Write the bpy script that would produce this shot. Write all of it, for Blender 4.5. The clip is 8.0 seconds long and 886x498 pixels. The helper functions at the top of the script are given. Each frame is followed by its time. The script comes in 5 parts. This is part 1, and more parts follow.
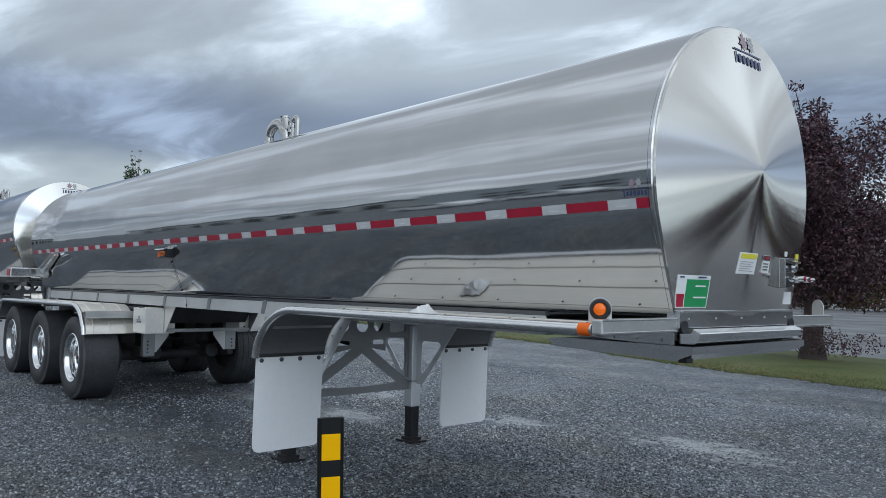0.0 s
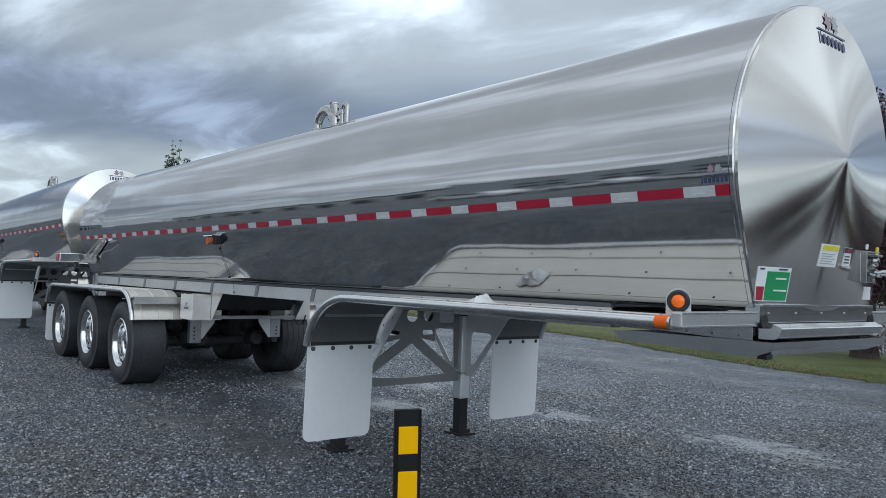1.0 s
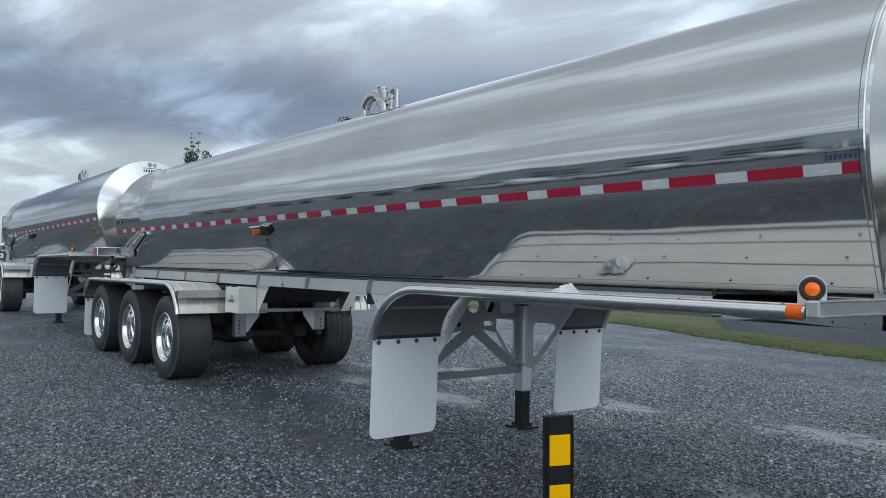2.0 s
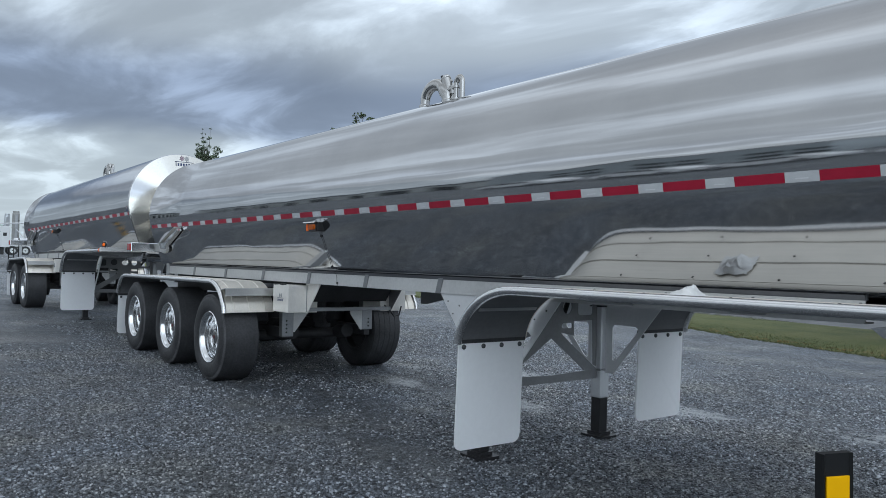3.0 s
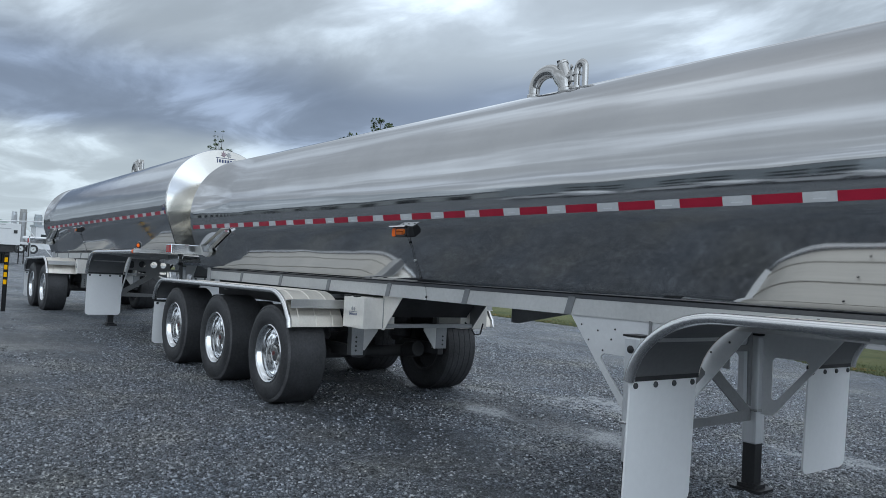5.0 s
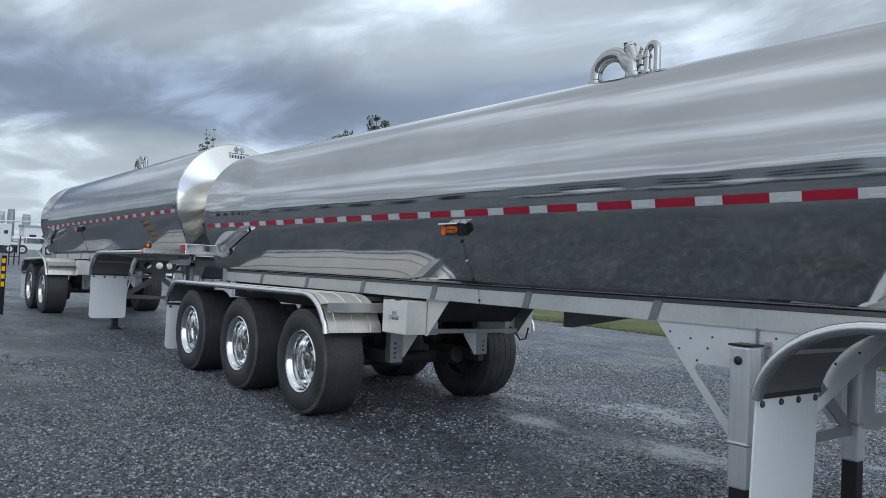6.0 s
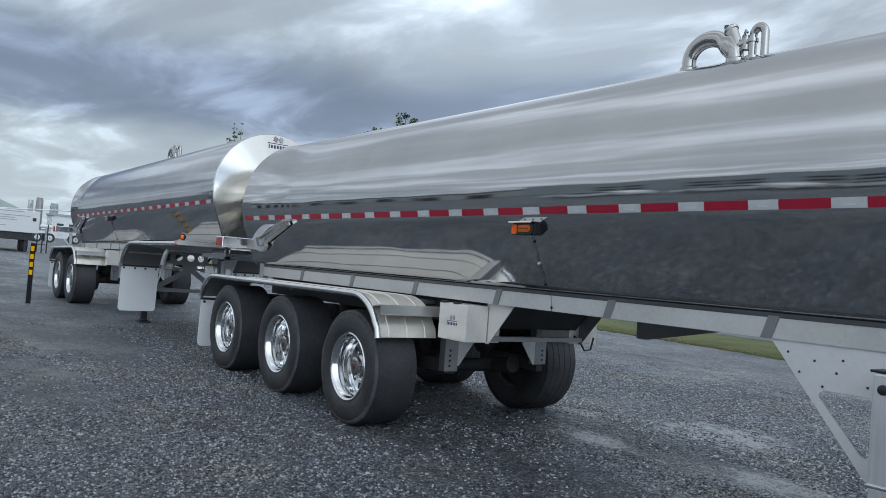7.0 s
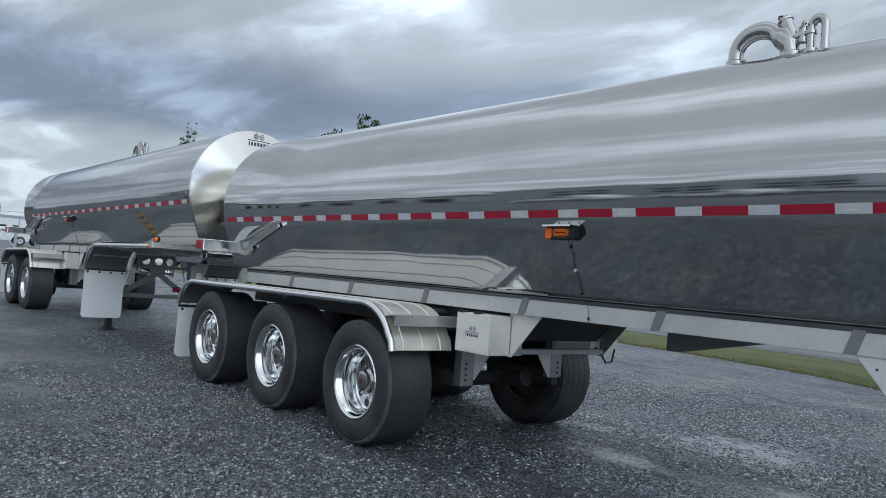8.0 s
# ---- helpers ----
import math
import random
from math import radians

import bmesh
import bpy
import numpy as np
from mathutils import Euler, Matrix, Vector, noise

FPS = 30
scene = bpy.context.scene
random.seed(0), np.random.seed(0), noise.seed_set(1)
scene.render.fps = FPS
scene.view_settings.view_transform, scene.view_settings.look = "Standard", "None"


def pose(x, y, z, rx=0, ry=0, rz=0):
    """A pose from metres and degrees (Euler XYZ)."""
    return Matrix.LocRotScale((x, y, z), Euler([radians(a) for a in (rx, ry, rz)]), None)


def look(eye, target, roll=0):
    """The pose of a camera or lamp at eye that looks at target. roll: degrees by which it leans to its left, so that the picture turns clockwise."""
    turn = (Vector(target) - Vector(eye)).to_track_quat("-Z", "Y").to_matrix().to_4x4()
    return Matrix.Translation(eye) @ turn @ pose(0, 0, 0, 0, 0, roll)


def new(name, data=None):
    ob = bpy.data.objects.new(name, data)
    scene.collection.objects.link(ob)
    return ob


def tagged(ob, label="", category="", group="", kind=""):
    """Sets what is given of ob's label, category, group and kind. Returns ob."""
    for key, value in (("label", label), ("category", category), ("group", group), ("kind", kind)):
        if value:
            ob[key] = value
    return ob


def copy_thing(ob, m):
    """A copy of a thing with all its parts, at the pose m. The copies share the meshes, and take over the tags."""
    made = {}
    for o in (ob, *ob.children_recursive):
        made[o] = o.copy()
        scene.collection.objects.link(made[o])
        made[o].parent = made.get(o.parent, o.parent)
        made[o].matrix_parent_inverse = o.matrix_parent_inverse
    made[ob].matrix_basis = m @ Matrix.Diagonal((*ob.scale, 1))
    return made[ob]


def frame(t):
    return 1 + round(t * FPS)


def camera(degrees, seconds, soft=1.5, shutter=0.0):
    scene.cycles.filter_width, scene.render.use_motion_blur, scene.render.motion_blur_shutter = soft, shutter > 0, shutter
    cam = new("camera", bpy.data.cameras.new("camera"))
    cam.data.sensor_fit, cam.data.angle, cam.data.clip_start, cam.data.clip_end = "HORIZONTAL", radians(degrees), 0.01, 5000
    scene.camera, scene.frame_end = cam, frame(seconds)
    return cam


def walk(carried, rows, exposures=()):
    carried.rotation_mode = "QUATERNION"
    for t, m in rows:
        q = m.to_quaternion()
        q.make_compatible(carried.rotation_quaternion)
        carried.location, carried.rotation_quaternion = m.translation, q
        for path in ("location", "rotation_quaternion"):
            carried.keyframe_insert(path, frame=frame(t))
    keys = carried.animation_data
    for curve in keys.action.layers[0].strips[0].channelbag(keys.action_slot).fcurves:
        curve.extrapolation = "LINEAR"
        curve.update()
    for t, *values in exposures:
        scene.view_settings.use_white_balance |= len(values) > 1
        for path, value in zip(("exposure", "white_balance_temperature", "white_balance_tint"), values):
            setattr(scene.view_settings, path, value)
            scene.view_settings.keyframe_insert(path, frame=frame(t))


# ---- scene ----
cam = camera(60.0, 8.0, soft=0.55)
PATH = [
    (0, (2.138, -4.158, 1.573), (0.649, -2.825, 1.655), 1.7),
    (0.5, (2.084, -4.132, 1.561), (0.566, -2.832, 1.638), 2.6),
    (1, (1.925, -4.188, 1.547), (0.378, -2.921, 1.605), 2.5),
    (1.5, (1.714, -4.291, 1.55), (0.161, -3.031, 1.583), 1.9),
    (1.7, (1.63, -4.295, 1.546), (0.062, -3.053, 1.577), 1.5),
    (3, (0.805, -4.537, 1.532), (-0.779, -3.316, 1.549), 1.9),
    (3.5, (0.473, -4.58, 1.513), (-1.124, -3.377, 1.53), 2.1),
    (4, (0.155, -4.61, 1.52), (-1.448, -3.414, 1.553), 2.5),
    (4.2, (0.014, -4.614, 1.504), (-1.585, -3.414, 1.539), 2.4),
    (5.5, (-0.963, -4.656, 1.511), (-2.55, -3.439, 1.555), 3.9),
    (6, (-1.337, -4.712, 1.496), (-2.911, -3.479, 1.535), 3.2),
    (6.5, (-1.694, -4.653, 1.472), (-3.282, -3.438, 1.514), 3.7),
    (7, (-2.016, -4.643, 1.476), (-3.623, -3.453, 1.512), 4.9),
    (7.5, (-2.379, -4.695, 1.463), (-3.951, -3.459, 1.5), 5.0),
    (8, (-2.73, -4.74, 1.456), (-4.264, -3.457, 1.511), 5.1),
]
walk(cam, [(t, look(eye, target, roll)) for t, eye, target, roll in PATH])

# ---- world, sun ----
world = bpy.data.worlds.new("sky")
scene.world = world
world.use_nodes = True


class Nodes:
    """A short way to write node trees."""

    def __init__(self, tree):
        self.tree = tree

    def add(self, kind, **values):
        node = self.tree.nodes.new(kind)
        for key, value in values.items():
            if key == "inputs":
                for slot, v in value.items():
                    self.put(node, slot, v)
            elif key == "op":
                node.operation = value
            elif key == "blend":
                node.blend_type = value
            elif key == "dtype":
                node.data_type = value
            elif key == "sky":
                node.sky_type = value
            elif key == "axis":
                node.axis = value
            elif key == "direction":
                node.direction_type = value
        return node

    def put(self, node, slot, v):
        if isinstance(v, bpy.types.NodeSocket):
            self.tree.links.new(v, node.inputs[slot])
        else:
            node.inputs[slot].default_value = v

    def math(self, op, a, b=0.0, c=0.0):
        return self.add("ShaderNodeMath", op=op, inputs={0: a, 1: b, 2: c}).outputs[0]

    def mix(self, f, a, b, blend="MIX"):
        node = self.add("ShaderNodeMix", dtype="RGBA", blend=blend)
        for slot, v in ((0, f), (6, a), (7, b)):
            self.put(node, slot, v)
        return node.outputs[2]

    def ramp(self, f, stops, smooth=False):
        node = self.add("ShaderNodeValToRGB", inputs={0: f})
        r = node.color_ramp
        r.interpolation = "EASE" if smooth else "LINEAR"
        while len(r.elements) < len(stops):
            r.elements.new(0.5)
        for e, (p, c) in zip(r.elements, stops):
            e.position = p
            e.color = (*c, 1) if isinstance(c, tuple) else (c, c, c, 1)
        return node.outputs[0]

    def noise(self, vec, scale, detail=4.0, rough=0.55, distort=0.0):
        return self.add("ShaderNodeTexNoise", inputs={"Vector": vec, "Scale": scale, "Detail": detail, "Roughness": rough, "Distortion": distort}).outputs[0]

    def scaled(self, vec, x, y, z, ox=0.0, oy=0.0, oz=0.0):
        return self.add("ShaderNodeMapping", inputs={"Vector": vec, "Scale": (x, y, z), "Location": (ox, oy, oz)}).outputs[0]


SUN_ELEV, SUN_ROT = radians(80), radians(137)
w = Nodes(world.node_tree)
for old in list(world.node_tree.nodes):
    world.node_tree.nodes.remove(old)
sky = w.add("ShaderNodeTexSky", sky="NISHITA")
sky.sun_disc, sky.sun_elevation, sky.sun_rotation = False, SUN_ELEV, SUN_ROT
ray = w.add("ShaderNodeTexCoord").outputs["Generated"]
sep = w.add("ShaderNodeSeparateXYZ", inputs={0: ray})
up = w.math("MAXIMUM", sep.outputs[2], 0.0)
flat = w.math("ADD", up, 0.10)
deck = w.add("ShaderNodeCombineXYZ", inputs={0: w.math("DIVIDE", sep.outputs[0], flat), 1: w.math("DIVIDE", sep.outputs[1], flat), 2: 0.0}).outputs[0]
broad = w.noise(w.scaled(deck, 0.55, 0.8, 1, 3.1, 1.7), 1.0, 3, 0.5, 0.3)
fine = w.noise(w.scaled(deck, 0.62, 1.2, 1, 7.3, 2.2), 1.5, 7, 0.53, 0.5)
layer = w.math("ADD", up, w.math("MULTIPLY", w.math("SUBTRACT", broad, 0.5), 0.09))
base = w.ramp(layer, [(0.0, (0.514, 0.610, 0.680)), (0.105, (0.500, 0.590, 0.660)), (0.155, (0.245, 0.312, 0.424)), (0.21, (0.236, 0.301, 0.412)), (0.272, (0.438, 0.516, 0.597)), (0.33, (0.465, 0.543, 0.625)), (0.5, (0.495, 0.570, 0.652)), (1.0, (0.536, 0.600, 0.670))], True)
astern = w.ramp(w.math("ADD", w.math("MULTIPLY", sep.outputs[1], 0.5), 0.5), [(0.32, 1.0), (0.54, 0.0)], True)
base = w.mix(w.math("MULTIPLY", astern, 0.8), base, (0.425, 0.495, 0.570, 1))
puff = w.ramp(fine, [(0.34, 0.0), (0.68, 1.0)], True)
relief = w.mix(w.ramp(up, [(0.03, 0.4), (0.13, 1.0)]), (1.05, 1.05, 1.05, 1), w.ramp(puff, [(0.0, 0.84), (0.40, 0.96), (0.70, 1.22), (1.0, 1.72)]))
cloud = w.mix(1.0, base, relief, "MULTIPLY")
thin = w.ramp(w.add("ShaderNodeVectorMath", op="DOT_PRODUCT", inputs={0: ray, 1: (-0.70, 0.655, 0.285)}).outputs["Value"], [(0.965, 0.0), (0.995, 1.0)], True)
thin = w.math("ADD", 1.0, w.math("MULTIPLY", w.math("MULTIPLY", thin, w.math("ADD", 0.75, w.math("MULTIPLY", puff, 0.5))), 0.3))
cloud = w.mix(1.0, cloud, w.add("ShaderNodeCombineXYZ", inputs={0: thin, 1: thin, 2: thin}).outputs[0], "MULTIPLY")
toward = w.add("ShaderNodeVectorMath", op="DOT_PRODUCT", inputs={0: ray, 1: (0.88, -0.30, 0.37)}).outputs["Value"]
veil = w.ramp(toward, [(0.0, 10.0), (0.40, 10.4), (0.70, 14.5), (1.0, 28.0)], True)
lit = w.mix(1.0, cloud, veil, "MULTIPLY")
both = w.mix(0.96, sky.outputs[0], lit)
bg = w.add("ShaderNodeBackground", inputs={0: both, 1: 0.1})
w.add("ShaderNodeOutputWorld", inputs={0: bg.outputs[0]})

sun_data = bpy.data.lights.new("sun", "SUN")
sun_data.energy, sun_data.angle, sun_data.color = 0.45, radians(170), (1.0, 0.985, 0.95)
sun = new("sun", sun_data)
sun.matrix_world = look((30 * math.cos(SUN_ELEV) * math.sin(SUN_ROT), 30 * math.cos(SUN_ELEV) * math.cos(SUN_ROT), 30 * math.sin(SUN_ELEV)), (0, 0, 0))


# ---- materials ----
def material(name):
    m = bpy.data.materials.new(name)
    m.use_nodes = True
    n = Nodes(m.node_tree)
    return m, n, m.node_tree.nodes["Principled BSDF"]


def plain(name, colour, rough=0.5, metal=0.0, vary=0.12, scale=9.0, bump=0.0, bump_scale=60.0, coat=0.0, spec=0.5):
    """A surface with two scales of stain in colour and gloss, and a fine relief."""
    m, n, b = material(name)
    at = n.add("ShaderNodeTexCoord").outputs["Object"]
    big, small = n.noise(at, scale * 0.35, 5), n.noise(at, scale * 6, 6, 0.65)
    f = n.math("ADD", n.math("MULTIPLY", big, 0.6), n.math("MULTIPLY", small, 0.4))
    lo = tuple(max(0, c * (1 - vary * 2)) for c in colour)
    hi = tuple(min(1, c * (1 + vary)) for c in colour)
    n.put(b, "Base Color", n.ramp(f, [(0.3, lo), (0.7, hi)]))
    n.put(b, "Roughness", n.math("ADD", rough - 0.1, n.math("MULTIPLY", f, 0.2)))
    n.put(b, "Metallic", metal)
    n.put(b, "Coat Weight", coat)
    n.put(b, "Specular IOR Level", spec)
    if bump:
        h = n.noise(at, bump_scale, 4)
        n.put(b, "Normal", n.add("ShaderNodeBump", inputs={"Strength": bump, "Distance": 0.004, "Height": h}).outputs[0])
    return m


def polished(name="mirror_stainless", haze=0.022):
    """Mirror-finished stainless cladding: rolled sheet, faintly wavy, lightly streaked along its length."""
    m, n, b = material(name)
    at = n.add("ShaderNodeTexCoord").outputs["Object"]
    n.put(b, "Base Color", n.ramp(n.noise(at, 1.3, 4), [(0.3, (0.495, 0.50, 0.509)), (0.7, (0.558, 0.562, 0.568))]))
    n.put(b, "Metallic", 1.0)
    n.put(b, "Specular Tint", (0.72, 0.73, 0.75, 1))
    streak = n.noise(n.scaled(at, 0.25, 26, 26), 1.0, 5, 0.6)
    n.put(b, "Roughness", n.math("ADD", haze, n.math("MULTIPLY", streak, 0.05)))
    wave = n.math("ADD", n.noise(n.scaled(at, 1.1, 3.2, 3.2), 1.0, 1.5, 0.4), n.math("MULTIPLY", streak, 0.004))
    n.put(b, "Normal", n.add("ShaderNodeBump", inputs={"Strength": 0.35, "Distance": 0.012, "Height": wave}).outputs[0])
    return m


def spun():
    """Circular-brushed stainless of the tank heads."""
    m, n, b = material("spun_stainless")
    at = n.add("ShaderNodeTexCoord").outputs["Object"]
    sp = n.add("ShaderNodeSeparateXYZ", inputs={0: at})
    dz = n.math("SUBTRACT", sp.outputs[2], 2.165)
    r = n.math("SQRT", n.math("ADD", n.math("MULTIPLY", sp.outputs[1], sp.outputs[1]), n.math("MULTIPLY", dz, dz)))
    rings = n.noise(n.add("ShaderNodeCombineXYZ", inputs={0: n.math("MULTIPLY", r, 260.0), 1: 0.0, 2: 0.0}).outputs[0], 1.0, 3)
    n.put(b, "Base Color", n.ramp(rings, [(0.3, (0.67, 0.655, 0.62)), (0.7, (0.77, 0.755, 0.715))]))
    n.put(b, "Metallic", 1.0)
    n.put(b, "Roughness", 0.105)
    n.put(b, "Anisotropic", 0.9)
    spin = n.add("ShaderNodeCombineXYZ", inputs={0: 0.0, 1: sp.outputs[1], 2: dz}).outputs[0]
    n.put(b, "Tangent", n.add("ShaderNodeVectorMath", op="NORMALIZE", inputs={0: spin}).outputs[0])
    return m


def brushed(name, colour, rough, streak_axis, metal=1.0):
    """Mill-finish sheet with a grain along one axis and smudges."""
    m, n, b = material(name)
    at = n.add("ShaderNodeTexCoord").outputs["Object"]
    k = {"x": (2, 60, 60), "y": (60, 2, 60), "z": (60, 60, 2)}[streak_axis]
    g = n.noise(n.scaled(at, *k), 1.0, 4, 0.6)
    s = n.noise(at, 3.0, 5, 0.6)
    f = n.math("ADD", n.math("MULTIPLY", g, 0.5), n.math("MULTIPLY", s, 0.5))
    n.put(b, "Base Color", n.ramp(f, [(0.3, tuple(c * 0.8 for c in colour)), (0.7, colour)]))
    n.put(b, "Metallic", metal)
    n.put(b, "Roughness", n.math("ADD", rough - 0.08, n.math("MULTIPLY", f, 0.2)))
    n.put(b, "Normal", n.add("ShaderNodeBump", inputs={"Strength": 0.12, "Distance": 0.002, "Height": g}).outputs[0])
    return m


def lens(name, colour, glow):
    m, n, b = material(name)
    n.put(b, "Base Color", (*colour, 1))
    n.put(b, "Roughness", 0.12)
    n.put(b, "Emission Color", (*colour, 1))
    n.put(b, "Emission Strength", glow)
    return m


def yard_tone(n, at):
    """A factor on the stone's colour: paler as y grows, darker as x grows, with a mottled tint."""
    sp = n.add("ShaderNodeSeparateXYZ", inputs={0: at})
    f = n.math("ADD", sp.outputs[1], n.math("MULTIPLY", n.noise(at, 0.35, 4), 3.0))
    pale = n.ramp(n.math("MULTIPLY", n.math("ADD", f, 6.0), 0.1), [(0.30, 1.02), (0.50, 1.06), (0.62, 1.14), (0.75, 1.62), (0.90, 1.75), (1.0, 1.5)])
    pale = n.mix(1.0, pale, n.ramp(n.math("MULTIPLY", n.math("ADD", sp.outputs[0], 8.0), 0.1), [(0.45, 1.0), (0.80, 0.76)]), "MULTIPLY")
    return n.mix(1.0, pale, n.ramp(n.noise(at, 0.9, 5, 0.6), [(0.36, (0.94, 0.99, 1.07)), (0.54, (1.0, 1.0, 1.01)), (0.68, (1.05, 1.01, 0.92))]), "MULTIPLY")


BARE = ((-6.4, 2.25, 0.75, 0.75), (-7.4, 1.44, 0.32, 0.22), (-6.6, 0.66, 0.36, 0.20), (-5.2, 1.05, 0.55, 0.36), (-1.8, 2.9, 1.1, 0.5), (-3.9, 2.35, 0.7, 0.35), (-1.4, 0.5, 0.45, 0.22))
# patches of mud that also carry painted shade under and beside the trailers
MUD_SHADE = ((-7.4, -0.9, 1.7, 0.75), (-8.6, 0.5, 2.4, 0.9), (-13.0, -2.3, 2.2, 0.8), (-10.3, -3.2, 1.6, 0.5), (-4.2, -1.2, 0.9, 0.4), (-5.9, -0.9, 1.5, 1.0), (-6.3, 0.9, 1.6, 0.5))


def gravel():
    """Dark crushed stone, damp: every stone lies at its own tilt; between them in places show pale fines, coloured
    paler for their sheen, and trodden mud, darkened also for the trailers' shade.
    """
    m, n, b = material("gravel")
    at = n.add("ShaderNodeTexCoord").outputs["Object"]
    warped = n.add("ShaderNodeVectorMath", op="ADD", inputs={0: at, 1: n.scaled(n.add("ShaderNodeTexNoise", inputs={"Vector": at, "Scale": 40.0, "Detail": 2.0}).outputs["Color"], 0.012, 0.012, 0.0)}).outputs[0]
    big = n.add("ShaderNodeTexVoronoi", inputs={"Vector": warped, "Scale": 64.0})
    small = n.add("ShaderNodeTexVoronoi", inputs={"Vector": warped, "Scale": 140.0})
    pick = n.ramp(n.noise(at, 5.0, 3), [(0.42, 0.25), (0.58, 0.75)])
    cell = n.mix(pick, big.outputs["Color"], small.outputs["Color"])
    patch = n.noise(at, 0.45, 5, 0.6)
    tracks = n.noise(n.scaled(at, 0.22, 1.1, 1), 1.0, 4, 0.55)
    worn = n.math("ADD", n.math("MULTIPLY", patch, 0.5), n.math("MULTIPLY", tracks, 0.5))
    sp = n.add("ShaderNodeSeparateXYZ", inputs={0: at})
    gx, gy = sp.outputs[0], sp.outputs[1]

    def within(spots):
        f = -3.0
        for cx, cy, rx, ry in spots:
            ex, ey = n.math("DIVIDE", n.math("SUBTRACT", gx, cx), rx), n.math("DIVIDE", n.math("SUBTRACT", gy, cy), ry)
            f = n.math("MAXIMUM", f, n.math("SUBTRACT", 1.0, n.math("ADD", n.math("MULTIPLY", ex, ex), n.math("MULTIPLY", ey, ey))))
        return f

    bare = within(BARE)
    ragged = n.math("ADD", n.math("MULTIPLY", n.noise(n.scaled(at, 1.3, 1.7, 1), 3.4, 7, 0.74), 5.0), -2.6)
    fines = n.ramp(n.math("ADD", n.math("MULTIPLY", n.math("ADD", bare, ragged), 0.5), 0.25), [(0.36, 0.0), (0.68, 0.95)])
    fines = n.math("MULTIPLY", fines, n.ramp(n.noise(at, 42.0, 3, 0.6), [(0.53, 1.0), (0.58, 0.1)]))
    grey = n.math("ADD", n.math("MULTIPLY", n.add("ShaderNodeSeparateXYZ", inputs={0: big.outputs["Color"]}).outputs[0], 0.5), n.math("MULTIPLY", n.add("ShaderNodeSeparateXYZ", inputs={0: small.outputs["Color"]}).outputs[1], 0.5))
    tone = n.ramp(grey, [(0.2, (0.013, 0.0145, 0.017)), (0.42, (0.052, 0.058, 0.066)), (0.68, (0.155, 0.17, 0.186)), (0.88, (0.37, 0.39, 0.41))])
    tone = n.mix(1.0, tone, n.ramp(n.noise(at, 7.0, 10, 0.78), [(0.34, 0.62), (0.5, 1.0), (0.64, 1.45)]), "MULTIPLY")
    tone = n.mix(1.0, tone, n.ramp(worn, [(0.34, 0.6), (0.5, 0.95), (0.66, 1.4)]), "MULTIPLY")
    tone = n.mix(1.0, tone, yard_tone(n, at), "MULTIPLY")
    # darkens the patches: partly mud, partly shade under the trailer put into colour
    mud = n.ramp(n.math("ADD", within(MUD_SHADE), n.math("MULTIPLY", ragged, 0.6)), [(0.0, 1.0), (0.8, 0.66)])
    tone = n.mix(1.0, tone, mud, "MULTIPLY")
    # pale fines; part of this paleness is the wet sky sheen painted in
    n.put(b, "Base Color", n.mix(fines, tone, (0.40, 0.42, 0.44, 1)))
    n.put(b, "Specular IOR Level", 0.5)
    damp = n.noise(at, 0.9, 6, 0.65)
    n.put(b, "Roughness", n.math("SUBTRACT", n.ramp(damp, [(0.36, 0.62), (0.56, 0.50), (0.68, 0.34)]), n.math("MULTIPLY", fines, 0.2)))
    tilt = n.add("ShaderNodeVectorMath", op="SUBTRACT", inputs={0: cell, 1: (0.5, 0.5, 0.5)}).outputs[0]
    lean = n.add("ShaderNodeVectorMath", op="SCALE", inputs={0: tilt, "Scale": n.math("MULTIPLY", n.math("SUBTRACT", 1.0, n.math("MULTIPLY", fines, 0.93)), 2.0)}).outputs[0]
    lean = n.add("ShaderNodeVectorMath", op="MULTIPLY", inputs={0: lean, 1: (1.0, 1.0, 0.0)}).outputs[0]
    facing = n.add("ShaderNodeVectorMath", op="ADD", inputs={0: n.add("ShaderNodeNewGeometry").outputs["Normal"], 1: lean}).outputs[0]
    facing = n.add("ShaderNodeVectorMath", op="NORMALIZE", inputs={0: facing}).outputs[0]
    h = n.math("ADD", n.math("MULTIPLY", big.outputs["Distance"], -1.0), n.math("MULTIPLY", small.outputs["Distance"], -0.5))
    n.put(b, "Normal", n.add("ShaderNodeBump", inputs={"Strength": 0.5, "Distance": 0.012, "Height": h, "Normal": facing}).outputs[0])
    return m


MIRROR, HAZY, HEAD = polished(haze=0.038), polished("hazy_stainless", 0.05), spun()
ALU = brushed("mill_aluminium", (0.72, 0.72, 0.71), 0.38, "x")
ALU_Y = brushed("sheet_aluminium", (0.90, 0.85, 0.765), 0.33, "x", 0.6)
BRIGHT = brushed("bright_aluminium", (0.80, 0.80, 0.80), 0.22, "x")
GALV = plain("grey_painted_steel", (0.42, 0.43, 0.44), 0.45, 0.35, 0.1, 6)
CHROME = plain("polished_wheel_alloy", (0.80, 0.81, 0.82), 0.11, 1.0, 0.04, 8)
PIPE = plain("stainless_pipe", (0.46, 0.455, 0.445), 0.15, 1.0, 0.04, 20)
RUBBER = plain("tyre_rubber", (0.048, 0.049, 0.053), 0.60, 0, 0.48, 7, 1.0, 70)
SCUFF = plain("scuffed_rubber", (0.10, 0.10, 0.105), 0.85, 0, 0.48, 14, 1.0, 60)
INNER_RIM = plain("dirty_inner_rim", (0.10, 0.10, 0.105), 0.4, 0.7, 0.4, 10)
